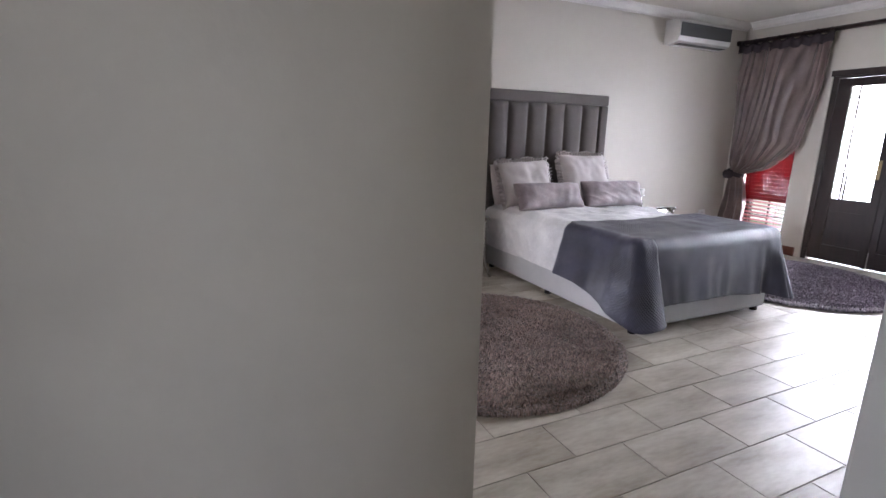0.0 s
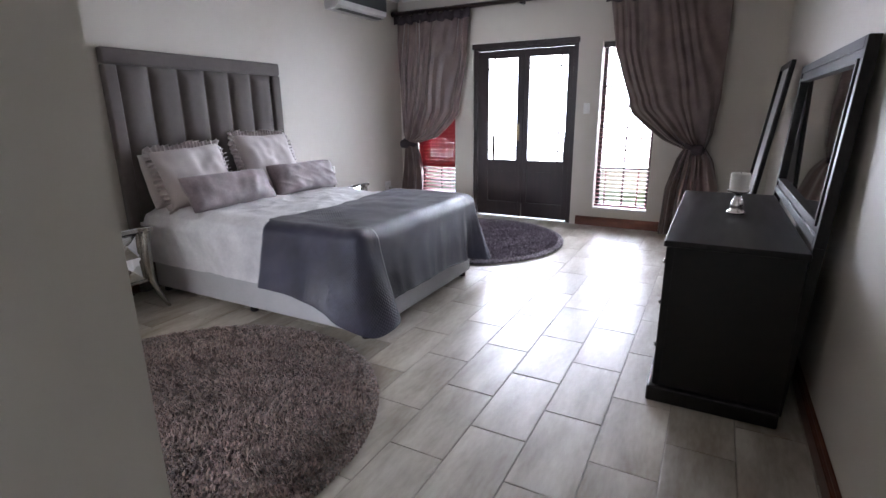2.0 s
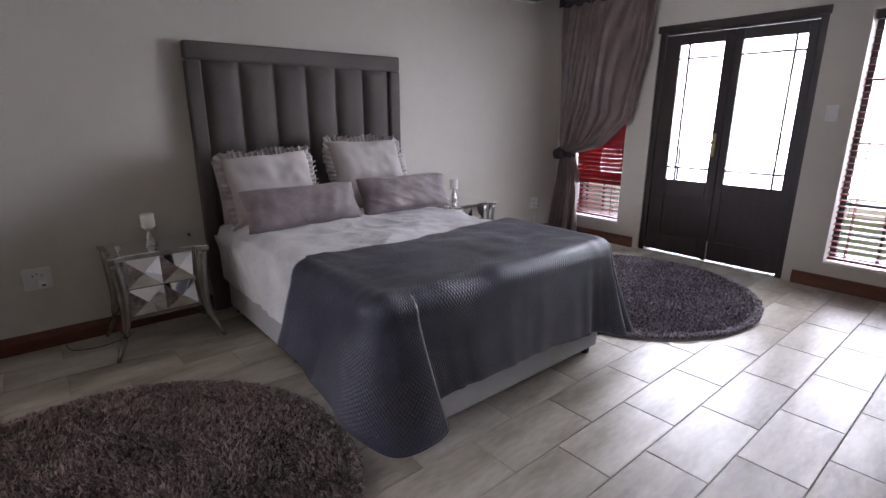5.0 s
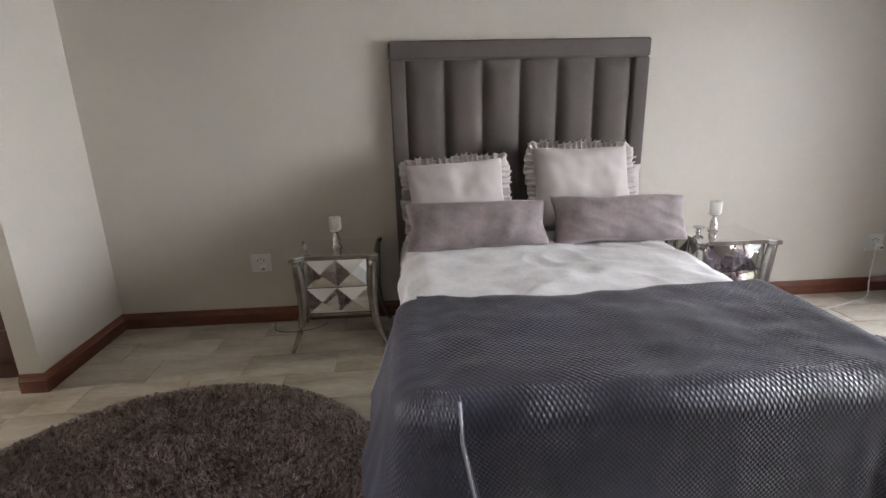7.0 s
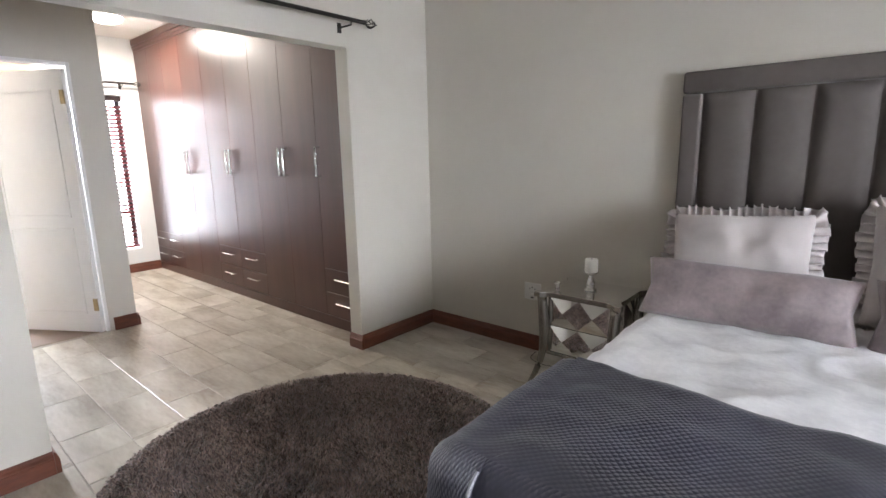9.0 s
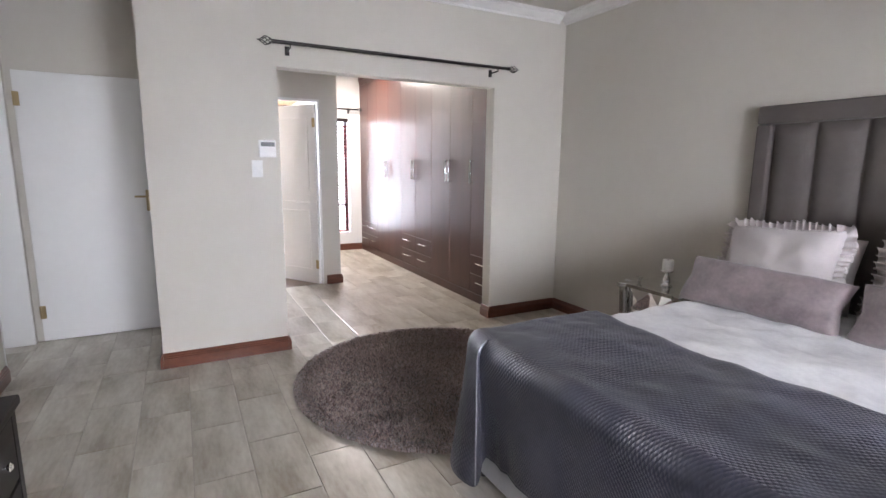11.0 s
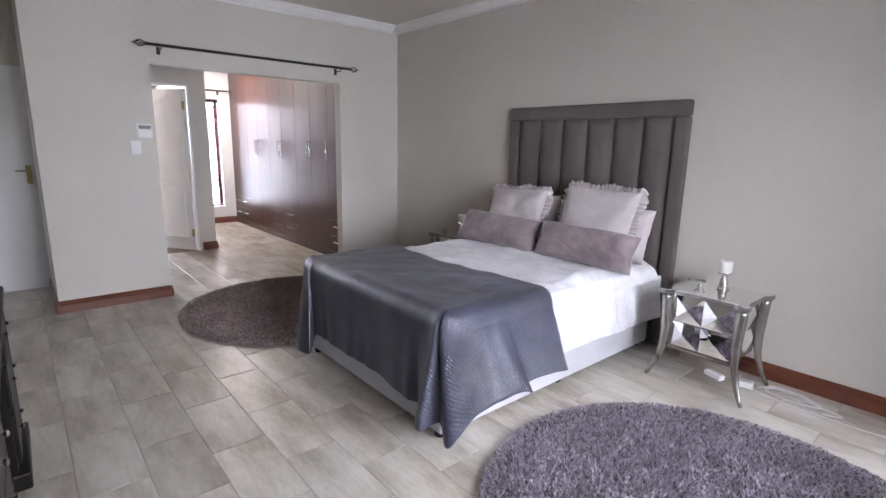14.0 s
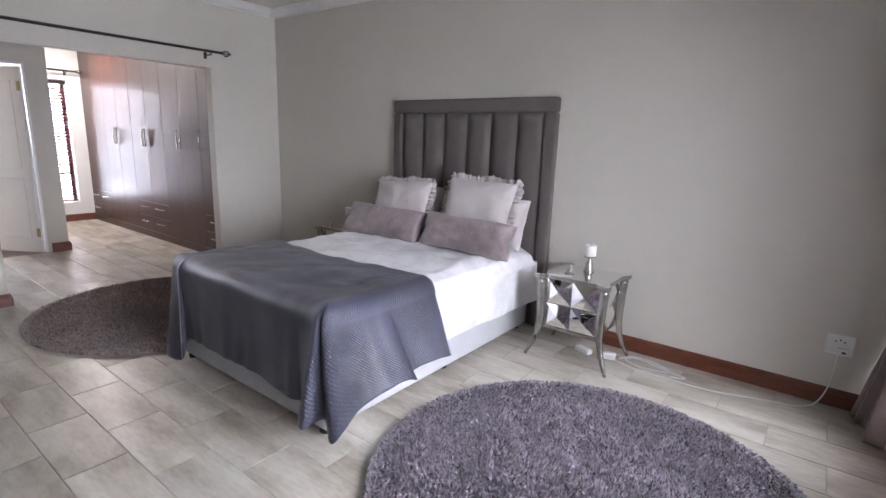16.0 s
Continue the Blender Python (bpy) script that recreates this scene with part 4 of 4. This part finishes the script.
def throw():
    t = thing("bed_throw", "dark grey quilted satin throw over the foot of the bed", "bed throw", (0, 0, 0))
    R, top, north = 0.085, TOP + 0.018, 3.045
    per = 9
    rows = []
    n = len(THROW)
    tb = [(*a, *b) for a, b in THROW]
    for i in range(n - 1):
        p0, p1, p2, p3 = (np.array(tb[min(max(k, 0), n - 1)]) for k in (i - 1, i, i + 1, i + 2))
        for k in range(per):
            w = k / per
            rows.append(0.5 * (2 * p1 + (p2 - p0) * w + (2 * p0 - 5 * p1 + 4 * p2 - p3) * w * w + (3 * p1 - p0 - 3 * p2 + p3) * w ** 3))
    rows.append(np.array(tb[-1]))
    N = len(rows) - 1
    run = [0.0]
    for a, b in zip(rows, rows[1:]):
        run.append(run[-1] + float(np.hypot(*(b[:2] - a[:2]))) + 0.35 * float(np.hypot(*(b[2:4] - a[2:4]))))
    cx, cy = 3.40, 2.75

    def height(x, y):
        return top + 0.012 * noise.noise(Vector((x * 3, y * 3, 2))) + 0.009 * noise.noise(Vector((x * 7, y * 7, 5))) + 0.004 * noise.noise(Vector((x * 17, y * 17, 8)))

    def inner(i):
        x, y = rows[i][0], rows[i][1]
        return min(max(x, 2.608 + R), 4.17 - R), max(y, 2.30 + R)

    def drape(i, v):
        tx, ty, bx, by, bz = rows[i]
        ix, iy = inner(i)
        z0 = height(ix, iy)
        ox, oy = tx - ix, ty - iy
        if v < 0.16:
            q = v / 0.16 * math.pi / 2
            return Vector((ix + ox * math.sin(q), iy + oy * math.sin(q), z0 - R * (1 - math.cos(q))))
        w = (v - 0.16) / 0.84
        z1 = z0 - R
        e = w ** 1.15
        s = run[i]
        crease = (0.006 if 2.9 < tx < 4.0 else 0.002) * math.sin(s * 31 + 2 * math.sin(s * 9)) * w + 0.007 * noise.noise(Vector((s * 5, w * 1.5, 3))) * min(1, w * 3)
        d = Vector((tx - cx, ty - cy, 0))
        d = Vector((0, -1, 0)) if 2.8 < tx < 4.05 and ty < 2.4 else d.normalized()
        return Vector((tx + (bx - tx) * e, ty + (by - ty) * e, z1 + (bz - z1) * w)) + d * crease

    def lay(u, v):
        i = round(u * N)
        ix, iy = inner(i)
        f = run[i] / run[-1]
        nx, ny = 2.608 + R + (1.562 - 2 * R) * f, north + 0.018 * math.sin(f * 9 + 0.5) + 0.02 * f
        x, y = ix + (nx - ix) * v, iy + (ny - iy) * v
        return (x, y, height(x, y) - (0.012 * ((v - 0.94) / 0.06) if v > 0.94 else 0))
    over = bmesh.new()
    for fn, nv, uvfn in ((lambda u, v: tuple(drape(round(u * N), v)), 40, lambda u, v: (run[round(u * N)], 3 - 0.55 * v)),
                         (lay, 30, lambda u, v: lay(u, v)[:2])):
        piece = grid_surface(fn, N, nv, uvfn)
        me = bpy.data.meshes.new("tmp")
        piece.to_mesh(me)
        piece.free()
        over.from_mesh(me)
        bpy.data.meshes.remove(me)
    bmesh.ops.remove_doubles(over, verts=over.verts, dist=0.0004)
    bmesh.ops.recalc_face_normals(over, faces=over.faces)
    ob = part("cloth", over, M_quilt, t, smooth=True)
    s = ob.modifiers.new("thickness", "SOLIDIFY")
    s.thickness, s.offset = 0.006, 0.0
    # hems: a cord along the edges, with the light it catches painted pale
    part("hem", tube([drape(i, 1.0) for i in range(N + 1)], 0.0045, 6), M_quilt, t, smooth=True)
    for i in (0, 8 * per, N):
        part("piping", tube([drape(i, 0.05 + 0.95 * k / 30) for k in range(31)], 0.0055, 6), M_piping, t, "pale corded edge", smooth=True)


throw()

# ---- nightstands and what stands on them ----


def nightstand(at, label):
    n = thing("nightstand", label, "nightstand", at, group="mirrored nightstands")
    W, D, H = 0.238, 0.2, 0.585
    # top: a shaped slab with scooped corners, mirrored above
    out = []
    for sx, sy in ((-1, -1), (1, -1), (1, 1), (-1, 1)):
        c = [(sx * (W - 0.07), sy * (D - 0.012)), (sx * (W - 0.05), sy * (D - 0.004)), (sx * (W - 0.02), sy * (D + 0.02)), (sx * (W + 0.016), sy * (D + 0.02)), (sx * (W + 0.018), sy * (D - 0.01)), (sx * (W - 0.004), sy * (D - 0.045)), (sx * (W - 0.012), sy * (D - 0.07))]
        out += c if sx * sy < 0 else c[::-1]
    # order the outline round the middle
    out.sort(key=lambda p: math.atan2(p[1], p[0]))
    bm = bmesh.new()
    add_prism(bm, out, H - 0.028, H - 0.005, lambda a, b, c: (a, b, c))
    part("top", bm, M_silver, n)
    bm = bmesh.new()
    add_prism(bm, [(a * 0.985, b * 0.985) for a, b in out], H - 0.005, H, lambda a, b, c: (a, b, c))
    part("top_mirror", bm, M_mirror, n, "mirrored glass top")
    bw, bd = W - 0.048, D - 0.034
    part("body", box((-bw, -bd, 0.215), (bw, bd, H - 0.02), 0.002), M_silver, n)
    part("bottom_rail", box((-bw, -bd - 0.012, 0.205), (bw, -bd - 0.001, 0.222), 0.003), M_silver, n)

    def facets(bm_, w0, w1, z0, z1, face, fr=-1, half="up"):
        """Pyramids of mirror glass; points of the fan meet at the middle of the drawers' seam."""
        cxm = (w0 + w1) / 2
        zc = z0 if half == "up" else z1
        zo = z1 if half == "up" else z0
        pts = {"c": (cxm, zc, 0.004), "l": (w0, zc, 0.002), "r": (w1, zc, 0.002), "lt": (w0, zo, 0.002), "rt": (w1, zo, 0.002), "t": (cxm, zo, 0.002),
               "a": ((w0 + cxm) / 2, (zc + zo) / 2, 0.022), "b": ((w1 + cxm) / 2, (zc + zo) / 2, 0.022)}
        v = {k_: bm_.verts.new(face(*q)) for k_, q in pts.items()}
        for tri in (("c", "l", "a"), ("l", "lt", "a"), ("lt", "t", "a"), ("t", "c", "a"), ("c", "t", "b"), ("t", "rt", "b"), ("rt", "r", "b"), ("r", "c", "b")):
            bm_.faces.new([v[x_] for x_ in tri])
    zm = 0.385
    for half, z0, z1 in (("up", zm + 0.003, H - 0.028), ("down", 0.224, zm - 0.003)):
        bm = bmesh.new()
        facets(bm, -bw + 0.012, bw - 0.012, z0, z1, lambda x, z, d: (x, -bd - 0.002 - d, z), half=half)
        dr = part("drawer", box((-bw + 0.006, -bd - 0.004, z0 - 0.001), (bw - 0.006, -bd - 0.0005, z1 + 0.001)), M_silver, n)
        part("mirror_front", bm, M_mirror, dr, "faceted mirror glass front")
    for sx in (-1, 1):
        bm = bmesh.new()
        for half, z0, z1 in (("up", zm, H - 0.028), ("down", 0.224, zm)):
            facets(bm, -bd + 0.012, bd - 0.012, z0, z1, lambda y, z, d, sx=sx: (sx * (bw + 0.001 + d * 0.7), y, z), half=half)
        part("side_mirror", bm, M_mirror, n, "faceted mirror glass side")
    for sx in (-1, 1):
        for sy in (-1, 1):
            pts, rad = [], []
            for i in range(19):
                t = i / 18
                z = t * (H - 0.029)
                # a sabre leg: splayed foot, waist a third up, flared shoulder
                off = interp(t, [0, 0.08, 0.17, 0.27, 0.4, 0.6, 0.8, 0.92, 1], [0.060, 0.040, 0.020, 0.002, -0.012, -0.018, -0.014, -0.008, -0.004])
                pts.append((sx * (W - 0.015 + off), sy * (D - 0.01 + off * 0.5), z + 0.0))
                rad.append(interp(t, [0, 0.3, 0.7, 1], [0.011, 0.021, 0.032, 0.028]))
            bm = bmesh.new()
            add_tube(bm, pts, rad, 8)
            part("leg", bm, M_silver, n, "curved silver leg", smooth=True)
    return n


nightstand((2.24, 4.175, 0), "silver nightstand with faceted mirror drawers, only a candle on it")
nightstand((4.615, 4.115, 0), "silver nightstand with faceted mirror drawers above white cables")


def candle(at, r, h, hold, label="white pillar candle on a silver holder"):
    c = thing("candle_holder", "turned silver candle holder with a round cup", "candle holder", at)
    prof = [(0.95, 0), (1.0, 0.05), (0.9, 0.11), (0.62, 0.17), (0.72, 0.3), (0.66, 0.45), (0.4, 0.7), (0.3, 0.8), (0.5, 0.88), (1.1, 0.93), (1.14, 1.0), (0.2, 1.0)]
    part("holder", lathe([(a * r, b * hold) for a, b in prof], 24), M_chrome, c, smooth=True)
    cd = thing("candle", "white pillar candle on its silver holder", "candle", (at[0], at[1], at[2] + hold + 0.0005))
    part("wax", lathe([(r * 0.97, 0), (r, 0.003), (r, h - 0.005), (r * 0.93, h), (r * 0.7, h - 0.006)], 24), M_wax, cd, smooth=True)
    part("wick", tube([(0, 0, h - 0.007), (0.001, 0, h + 0.006)], 0.001, 5), M_rope, cd)


candle((2.235, 4.165, 0.585), 0.036, 0.075, 0.11)
candle((4.62, 4.19, 0.585), 0.036, 0.075, 0.11)
candle((3.58, 0.52, 0.7655), 0.046, 0.09, 0.125)


def dish(at, s=1.0):
    d = thing("glass_dish", "small silver trinket dish on the nightstand", "dish", at)
    part("bowl", lathe([(0.02 * s, 0), (0.012 * s, 0.008), (0.012 * s, 0.014), (0.03 * s, 0.028), (0.034 * s, 0.036), (0.03 * s, 0.034), (0.008 * s, 0.017)], 20), M_chrome, d, smooth=True)


dish((4.50, 4.15, 0.585))
dish((2.06, 4.10, 0.585), 0.7)

# ---- dresser, mirrors ----
DX0, DX1, DY0, DY1, DH = 2.80, 4.35, 0.28, 0.805, 0.765


def dresser():
    cx = (DX0 + DX1) / 2
    d = thing("dresser", "black lacquered dresser with kneehole and silver knobs", "dresser", (cx, (DY0 + DY1) / 2, 0))
    hw, hd = (DX1 - DX0) / 2, (DY1 - DY0) / 2
    part("top", box((-hw, -hd, DH - 0.028), (hw, hd, DH), 0.006, 3), M_black_wood, d)
    for sx in (-1, 1):
        a, b = sorted((sx * (hw - 0.012), sx * (hw - 0.45)))
        part("pedestal", box((a, -hd + 0.01, 0.06), (b, hd - 0.03, DH - 0.029), 0.002), M_black_wood, d)
        part("plinth", box((a - 0.03, -hd + 0.012, 0), (b + 0.03, hd + 0.008, 0.075), 0.008), M_black_wood, d)
        part("corner_post", box((sx * (hw - 0.028) - 0.018, hd - 0.045, 0.076), (sx * (hw - 0.028) + 0.018, hd - 0.012, DH - 0.03), 0.004), M_black_wood, d)
        for z0, z1 in ((0.54, 0.72), (0.33, 0.53), (0.10, 0.32)):
            dr = part("drawer", box((a + 0.02, hd - 0.03, z0), (b - 0.02, hd - 0.014, z1), 0.004), M_black_wood, d)
            for kx in (-0.08, 0.08):
                part("knob", lathe([(0.004, 0), (0.004, 0.006), (0.009, 0.01), (0.011, 0.014), (0.006, 0.02)], 10), M_chrome, dr, "faceted silver knob").matrix_basis = pose((a + b) / 2 + kx, hd - 0.014, (z0 + z1) / 2, -90, 0, 0)
    part("back_board", box((-hw + 0.455, -hd + 0.012, 0.06), (hw - 0.455, -hd + 0.03, DH - 0.03)), M_black_wood, d)
    for a, b in ((-hw + 0.452, -0.002), (0.002, hw - 0.452)):
        dd = part("door", box((a, hd - 0.075, 0.08), (b, hd - 0.055, 0.61), 0.004), M_dark_wood, d, "recessed dark brown door")
        part("knob", lathe([(0.004, 0), (0.004, 0.006), (0.009, 0.01), (0.011, 0.014), (0.006, 0.02)], 10), M_chrome, dd, "faceted silver knob").matrix_basis = pose(b - 0.04 if a < -0.1 else a + 0.04, hd - 0.055, 0.4, -90, 0, 0)
    part("bottom_shelf", box((-hw + 0.455, -hd + 0.03, 0.055), (hw - 0.455, hd - 0.05, 0.079)), M_black_wood, d)
    dr = part("drawer", box((-hw + 0.46, hd - 0.05, 0.62), (hw - 0.46, hd - 0.03, DH - 0.035), 0.004), M_black_wood, d)
    part("knob", lathe([(0.004, 0), (0.004, 0.006), (0.009, 0.01), (0.011, 0.014), (0.006, 0.02)], 10), M_chrome, dr, "faceted silver knob").matrix_basis = pose(0, hd - 0.03, 0.68, -90, 0, 0)


dresser()


def framed_mirror(name, label, at, w, h, lean, border, depth=0.04, legs=0.0, rz=0, mat=None):
    """A framed mirror whose lower edge is at the origin and whose face looks to +y, leaning back by so many degrees."""
    mat = mat or M_mirror
    m = new(name)
    tagged(m, label, "mirror" if mat is M_mirror else "picture")
    m.matrix_world = pose(*at, lean, 0, rz)
    for i, (a, b, d0, d1) in enumerate(((0.0, border * 0.45, -depth, 0.0), (border * 0.45, border * 0.8, -depth, -0.008), (border * 0.8, border, -depth, 0.003))):
        bm = bmesh.new()
        for lo, hi in (((-w / 2 + a, d0, a), (-w / 2 + b, d1, h - a)), ((w / 2 - b, d0, a), (w / 2 - a, d1, h - a)),
                       ((-w / 2 + b, d0, a), (w / 2 - b, d1, b)), ((-w / 2 + b, d0, h - b), (w / 2 - b, d1, h - a))):
            add_box(bm, lo, hi, 0.0025)
        part(("outer_frame", "frame_moulding", "inner_bead")[i], bm, M_black_wood, m)
    # any other material is a flat face with its reflection painted in
    part("glass" if mat is M_mirror else "picture", box((-w / 2 + border - 0.002, -depth + 0.01, border - 0.002), (w / 2 - border + 0.002, -0.02, h - border + 0.002)), mat, m, "clear mirror glass" if mat is M_mirror else "flat grey face painted as a pale reflection")
    if legs:
        for sx in (-1, 1):
            part("support", box((sx * w / 2 - sx * 0.002 - 0.03 * (sx > 0), -depth, -legs), (sx * w / 2 - sx * 0.002 + 0.03 * (sx < 0), 0, 0.0)), M_black_wood, m)


framed_mirror("dresser_mirror", "large black framed mirror on posts behind the dresser", ((DX0 + DX1) / 2 + 0.15, 0.268, 0.768), 1.66, 0.79, 3.0, 0.095, legs=0.765)
# leaning mirror: the grey face holds its pale reflection as plain colour
framed_mirror("leaning_mirror_frame", "tall leaning black mirror frame, its pale reflection painted plain grey", (5.08, 0.47, 0.012), 0.70, 1.62, 7.0, 0.034, depth=0.028, mat=M_reflection_grey)


# ---- cables ----
def spline(pts, n=14):
    pts = [Vector(p) for p in pts]
    out = []
    for i in range(len(pts) - 1):
        p0, p1, p2, p3 = pts[max(i - 1, 0)], pts[i], pts[i + 1], pts[min(i + 2, len(pts) - 1)]
        for k in range(n):
            t = k / n
            out.append(0.5 * ((2 * p1) + (-p0 + p2) * t + (2 * p0 - 5 * p1 + 4 * p2 - p3) * t * t + (-p0 + 3 * p1 - 3 * p2 + p3) * t ** 3))
    return out + [pts[-1]]


z = 0.006
c = thing("power_cable", "white power cable looping over the floor to the wall socket", "cable", (5.0, 4.2, 0))
loop = [(-0.15, 0.0, z), (0.0, -0.06, z), (0.2, -0.06, z), (0.45, -0.05, z), (0.7, 0.03, z), (0.92, 0.12, z), (1.0, 0.2, 0.1), (1.02, 0.225, 0.33)]
part("wire", tube(spline(loop), 0.0045, 6), M_plastic, c, smooth=True)
loop2 = [(-0.12, 0.04, z), (-0.05, 0.14, z), (0.1, 0.12, z), (0.2, 0.03, 0.012), (0.05, -0.02, 0.014), (-0.08, 0.03, 0.013), (-0.02, 0.1, 0.014), (0.15, 0.05, 0.013), (0.3, 0.02, z), (0.22, -0.02, z)]
part("loop", tube(spline(loop2), 0.0045, 6), M_plastic, c, smooth=True)
e = thing("extension_block", "white plastic extension lead lying on the floor under the nightstand", "extension lead", (4.64, 4.19, 0), -20)
part("body", box((-0.06, -0.025, 0.0), (0.06, 0.025, 0.035), 0.008), M_plastic, e)
part("socket_face", box((-0.045, -0.015, 0.035), (0.045, 0.015, 0.038), 0.001), M_plastic, e)
e = thing("plug_adapter", "white plug adapter lying on the floor under the nightstand", "adapter", (4.82, 4.2, 0), 10)
part("body", box((-0.04, -0.025, 0.0), (0.04, 0.025, 0.045), 0.008), M_plastic, e)
part("pins", box((0.04, -0.01, 0.015), (0.055, 0.01, 0.03), 0.003), M_chrome, e)
c = thing("charger_cable", "thin dark cable lying on the floor by the skirting board", "cable", (1.9, 4.3, 0))
part("wire", tube(spline([(-0.15, 0.1, z), (-0.12, -0.02, z), (0.0, -0.06, z), (0.14, -0.02, z), (0.2, 0.06, z)]), 0.0025, 6), M_rope, c, smooth=True)


# ---- rugs ----
def rug(at, R, seed, label, mat):
    r = thing("round_rug", label, "rug", at, group="round shaggy rugs")
    part("backing", lathe([(R - 0.02, 0.001), (R - 0.012, 0.006), (R - 0.015, 0.012), (0.01, 0.014)], 72), mat, r)
    rs = np.random.RandomState(seed)
    N = 62000
    rad = (R - 0.006) * np.sqrt(rs.rand(N))
    ang = rs.rand(N) * 2 * np.pi
    bx, by = rad * np.cos(ang), rad * np.sin(ang)
    bz = np.full(N, 0.01)
    # neighbouring tufts lean the same way
    la = 2.2 * np.sin(bx * 5 + seed) + 2.0 * np.cos(by * 6 - seed) + 1.3 * np.sin(bx * 17 + by * 13) + rs.randn(N) * 0.9
    ll = 0.005 + 0.011 * rs.rand(N)
    hh = 0.024 + 0.013 * rs.rand(N) + 0.004 * np.sin(bx * 23 + 3 * np.sin(by * 11)) * np.sin(by * 27 + seed)
    edge = rad > R - 0.06
    la = np.where(edge & (rs.rand(N) < 0.7), ang + rs.randn(N) * 0.4, la)
    mx, my = bx + np.cos(la) * ll * 0.3, by + np.sin(la) * ll * 0.3
    tx, ty = bx + np.cos(la) * ll, by + np.sin(la) * ll
    tz = np.where(edge, bz + hh * 0.55, bz + hh)
    w = 0.0053
    pa = rs.rand(N) * np.pi * 2
    V = np.zeros((N, 6, 3))
    for k in range(3):
        a = pa + k * 2 * np.pi / 3
        V[:, k] = np.stack([bx + w * np.cos(a), by + w * np.sin(a), bz - 0.004], 1)
    for k in range(2):
        a = pa + k * np.pi
        V[:, 3 + k] = np.stack([mx + w * np.cos(a), my + w * np.sin(a), bz + hh * 0.6], 1)
    V[:, 5] = np.stack([tx, ty, tz], 1)
    base = (np.arange(N) * 6)[:, None]
    T = np.array([[0, 1, 3], [1, 2, 4], [1, 4, 3], [2, 0, 3], [2, 3, 4], [3, 4, 5]])
    F = (base[:, :, None] + T[None]).reshape(-1, 3)
    me = bpy.data.meshes.new("top_surface")
    me.vertices.add(N * 6)
    me.vertices.foreach_set("co", V.reshape(-1))
    me.loops.add(F.size)
    me.loops.foreach_set("vertex_index", F.reshape(-1))
    me.polygons.add(len(F))
    me.polygons.foreach_set("loop_start", np.arange(0, F.size, 3))
    me.update(calc_edges=True)
    me.validate()
    me.materials.append(mat)
    ob = new("top_surface", me)
    ob.parent = r
    tagged(ob, kind="stuff")


rug((1.68, 2.68, 0), 0.93, 1, "round shaggy mauve-brown rug between bed and dressing room opening", M_shag_brown)
rug((5.20, 2.81, 0), 0.93, 2, "round shaggy mauve-grey rug between bed and balcony door", M_shag)


# ---- floor tiles ----
def tiles():
    TL, TW, J = 0.506, 0.2508, 0.0035
    X0, Y0 = 2.735, 1.702
    root = sub
    cache = {}
    zones = [(-0.27, EX, SY, 1.055), (WX, EX, 1.055, NY), (WX - 0.12, WX, OPEN[0], OPEN[1]), (BATH_X, WX - 0.12, 1.285, WARD_Y),
             (FARX, BATH_X, BATH_Y, WARD_Y), (-0.22, 0.52, -1.6, SY), (EX, EX + 0.26, DR[0], DR[1])]
    # one tile may cross from one zone to the next: merge zones that lie side by side
    zones = [(WX, EX, SY, NY), (-0.27, WX, SY, 1.055), (BATH_X, WX, 1.285, WARD_Y), (FARX, BATH_X, BATH_Y, WARD_Y), (-0.4, 1.3, -1.6, SY)]
    for zx0, zx1, zy0, zy1 in zones:
        for r in range(int((zy0 - Y0) // TW), int((zy1 - Y0) // TW) + 1):
            y0, y1 = Y0 + r * TW, Y0 + (r + 1) * TW
            off = X0 + (TL / 2 if r % 2 else 0)
            for c_ in range(int((zx0 - off) // TL), int((zx1 - off) // TL) + 1):
                x0, x1 = off + c_ * TL, off + (c_ + 1) * TL
                a0, a1, b0, b1 = max(x0 + J / 2, zx0), min(x1 - J / 2, zx1), max(y0 + J / 2, zy0), min(y1 - J / 2, zy1)
                if a1 - a0 < 0.01 or b1 - b0 < 0.01:
                    continue
                key = (round(a1 - a0, 3), round(b1 - b0, 3))
                if key not in cache:
                    w, h, e = key[0] / 2, key[1] / 2, 0.0025
                    vs = [(-w, -h, -0.004), (w, -h, -0.004), (w, h, -0.004), (-w, h, -0.004), (-w, -h, -0.0015), (w, -h, -0.0015), (w, h, -0.0015), (-w, h, -0.0015),
                          (-w + e, -h + e, 0), (w - e, -h + e, 0), (w - e, h - e, 0), (-w + e, h - e, 0)]
                    fs = [(8, 9, 10, 11)] + [(k_ + i, k_ + (i + 1) % 4, k_ + 4 + (i + 1) % 4, k_ + 4 + i) for k_ in (0, 4) for i in range(4)]
                    me = bpy.data.meshes.new("floor_tile")
                    me.from_pydata(vs, [], fs)
                    me.materials.append(M_tile)
                    cache[key] = me
                t = new("floor_tile", cache[key])
                t.parent = root
                t.location = ((a0 + a1) / 2, (b0 + b1) / 2, 0)


tiles()
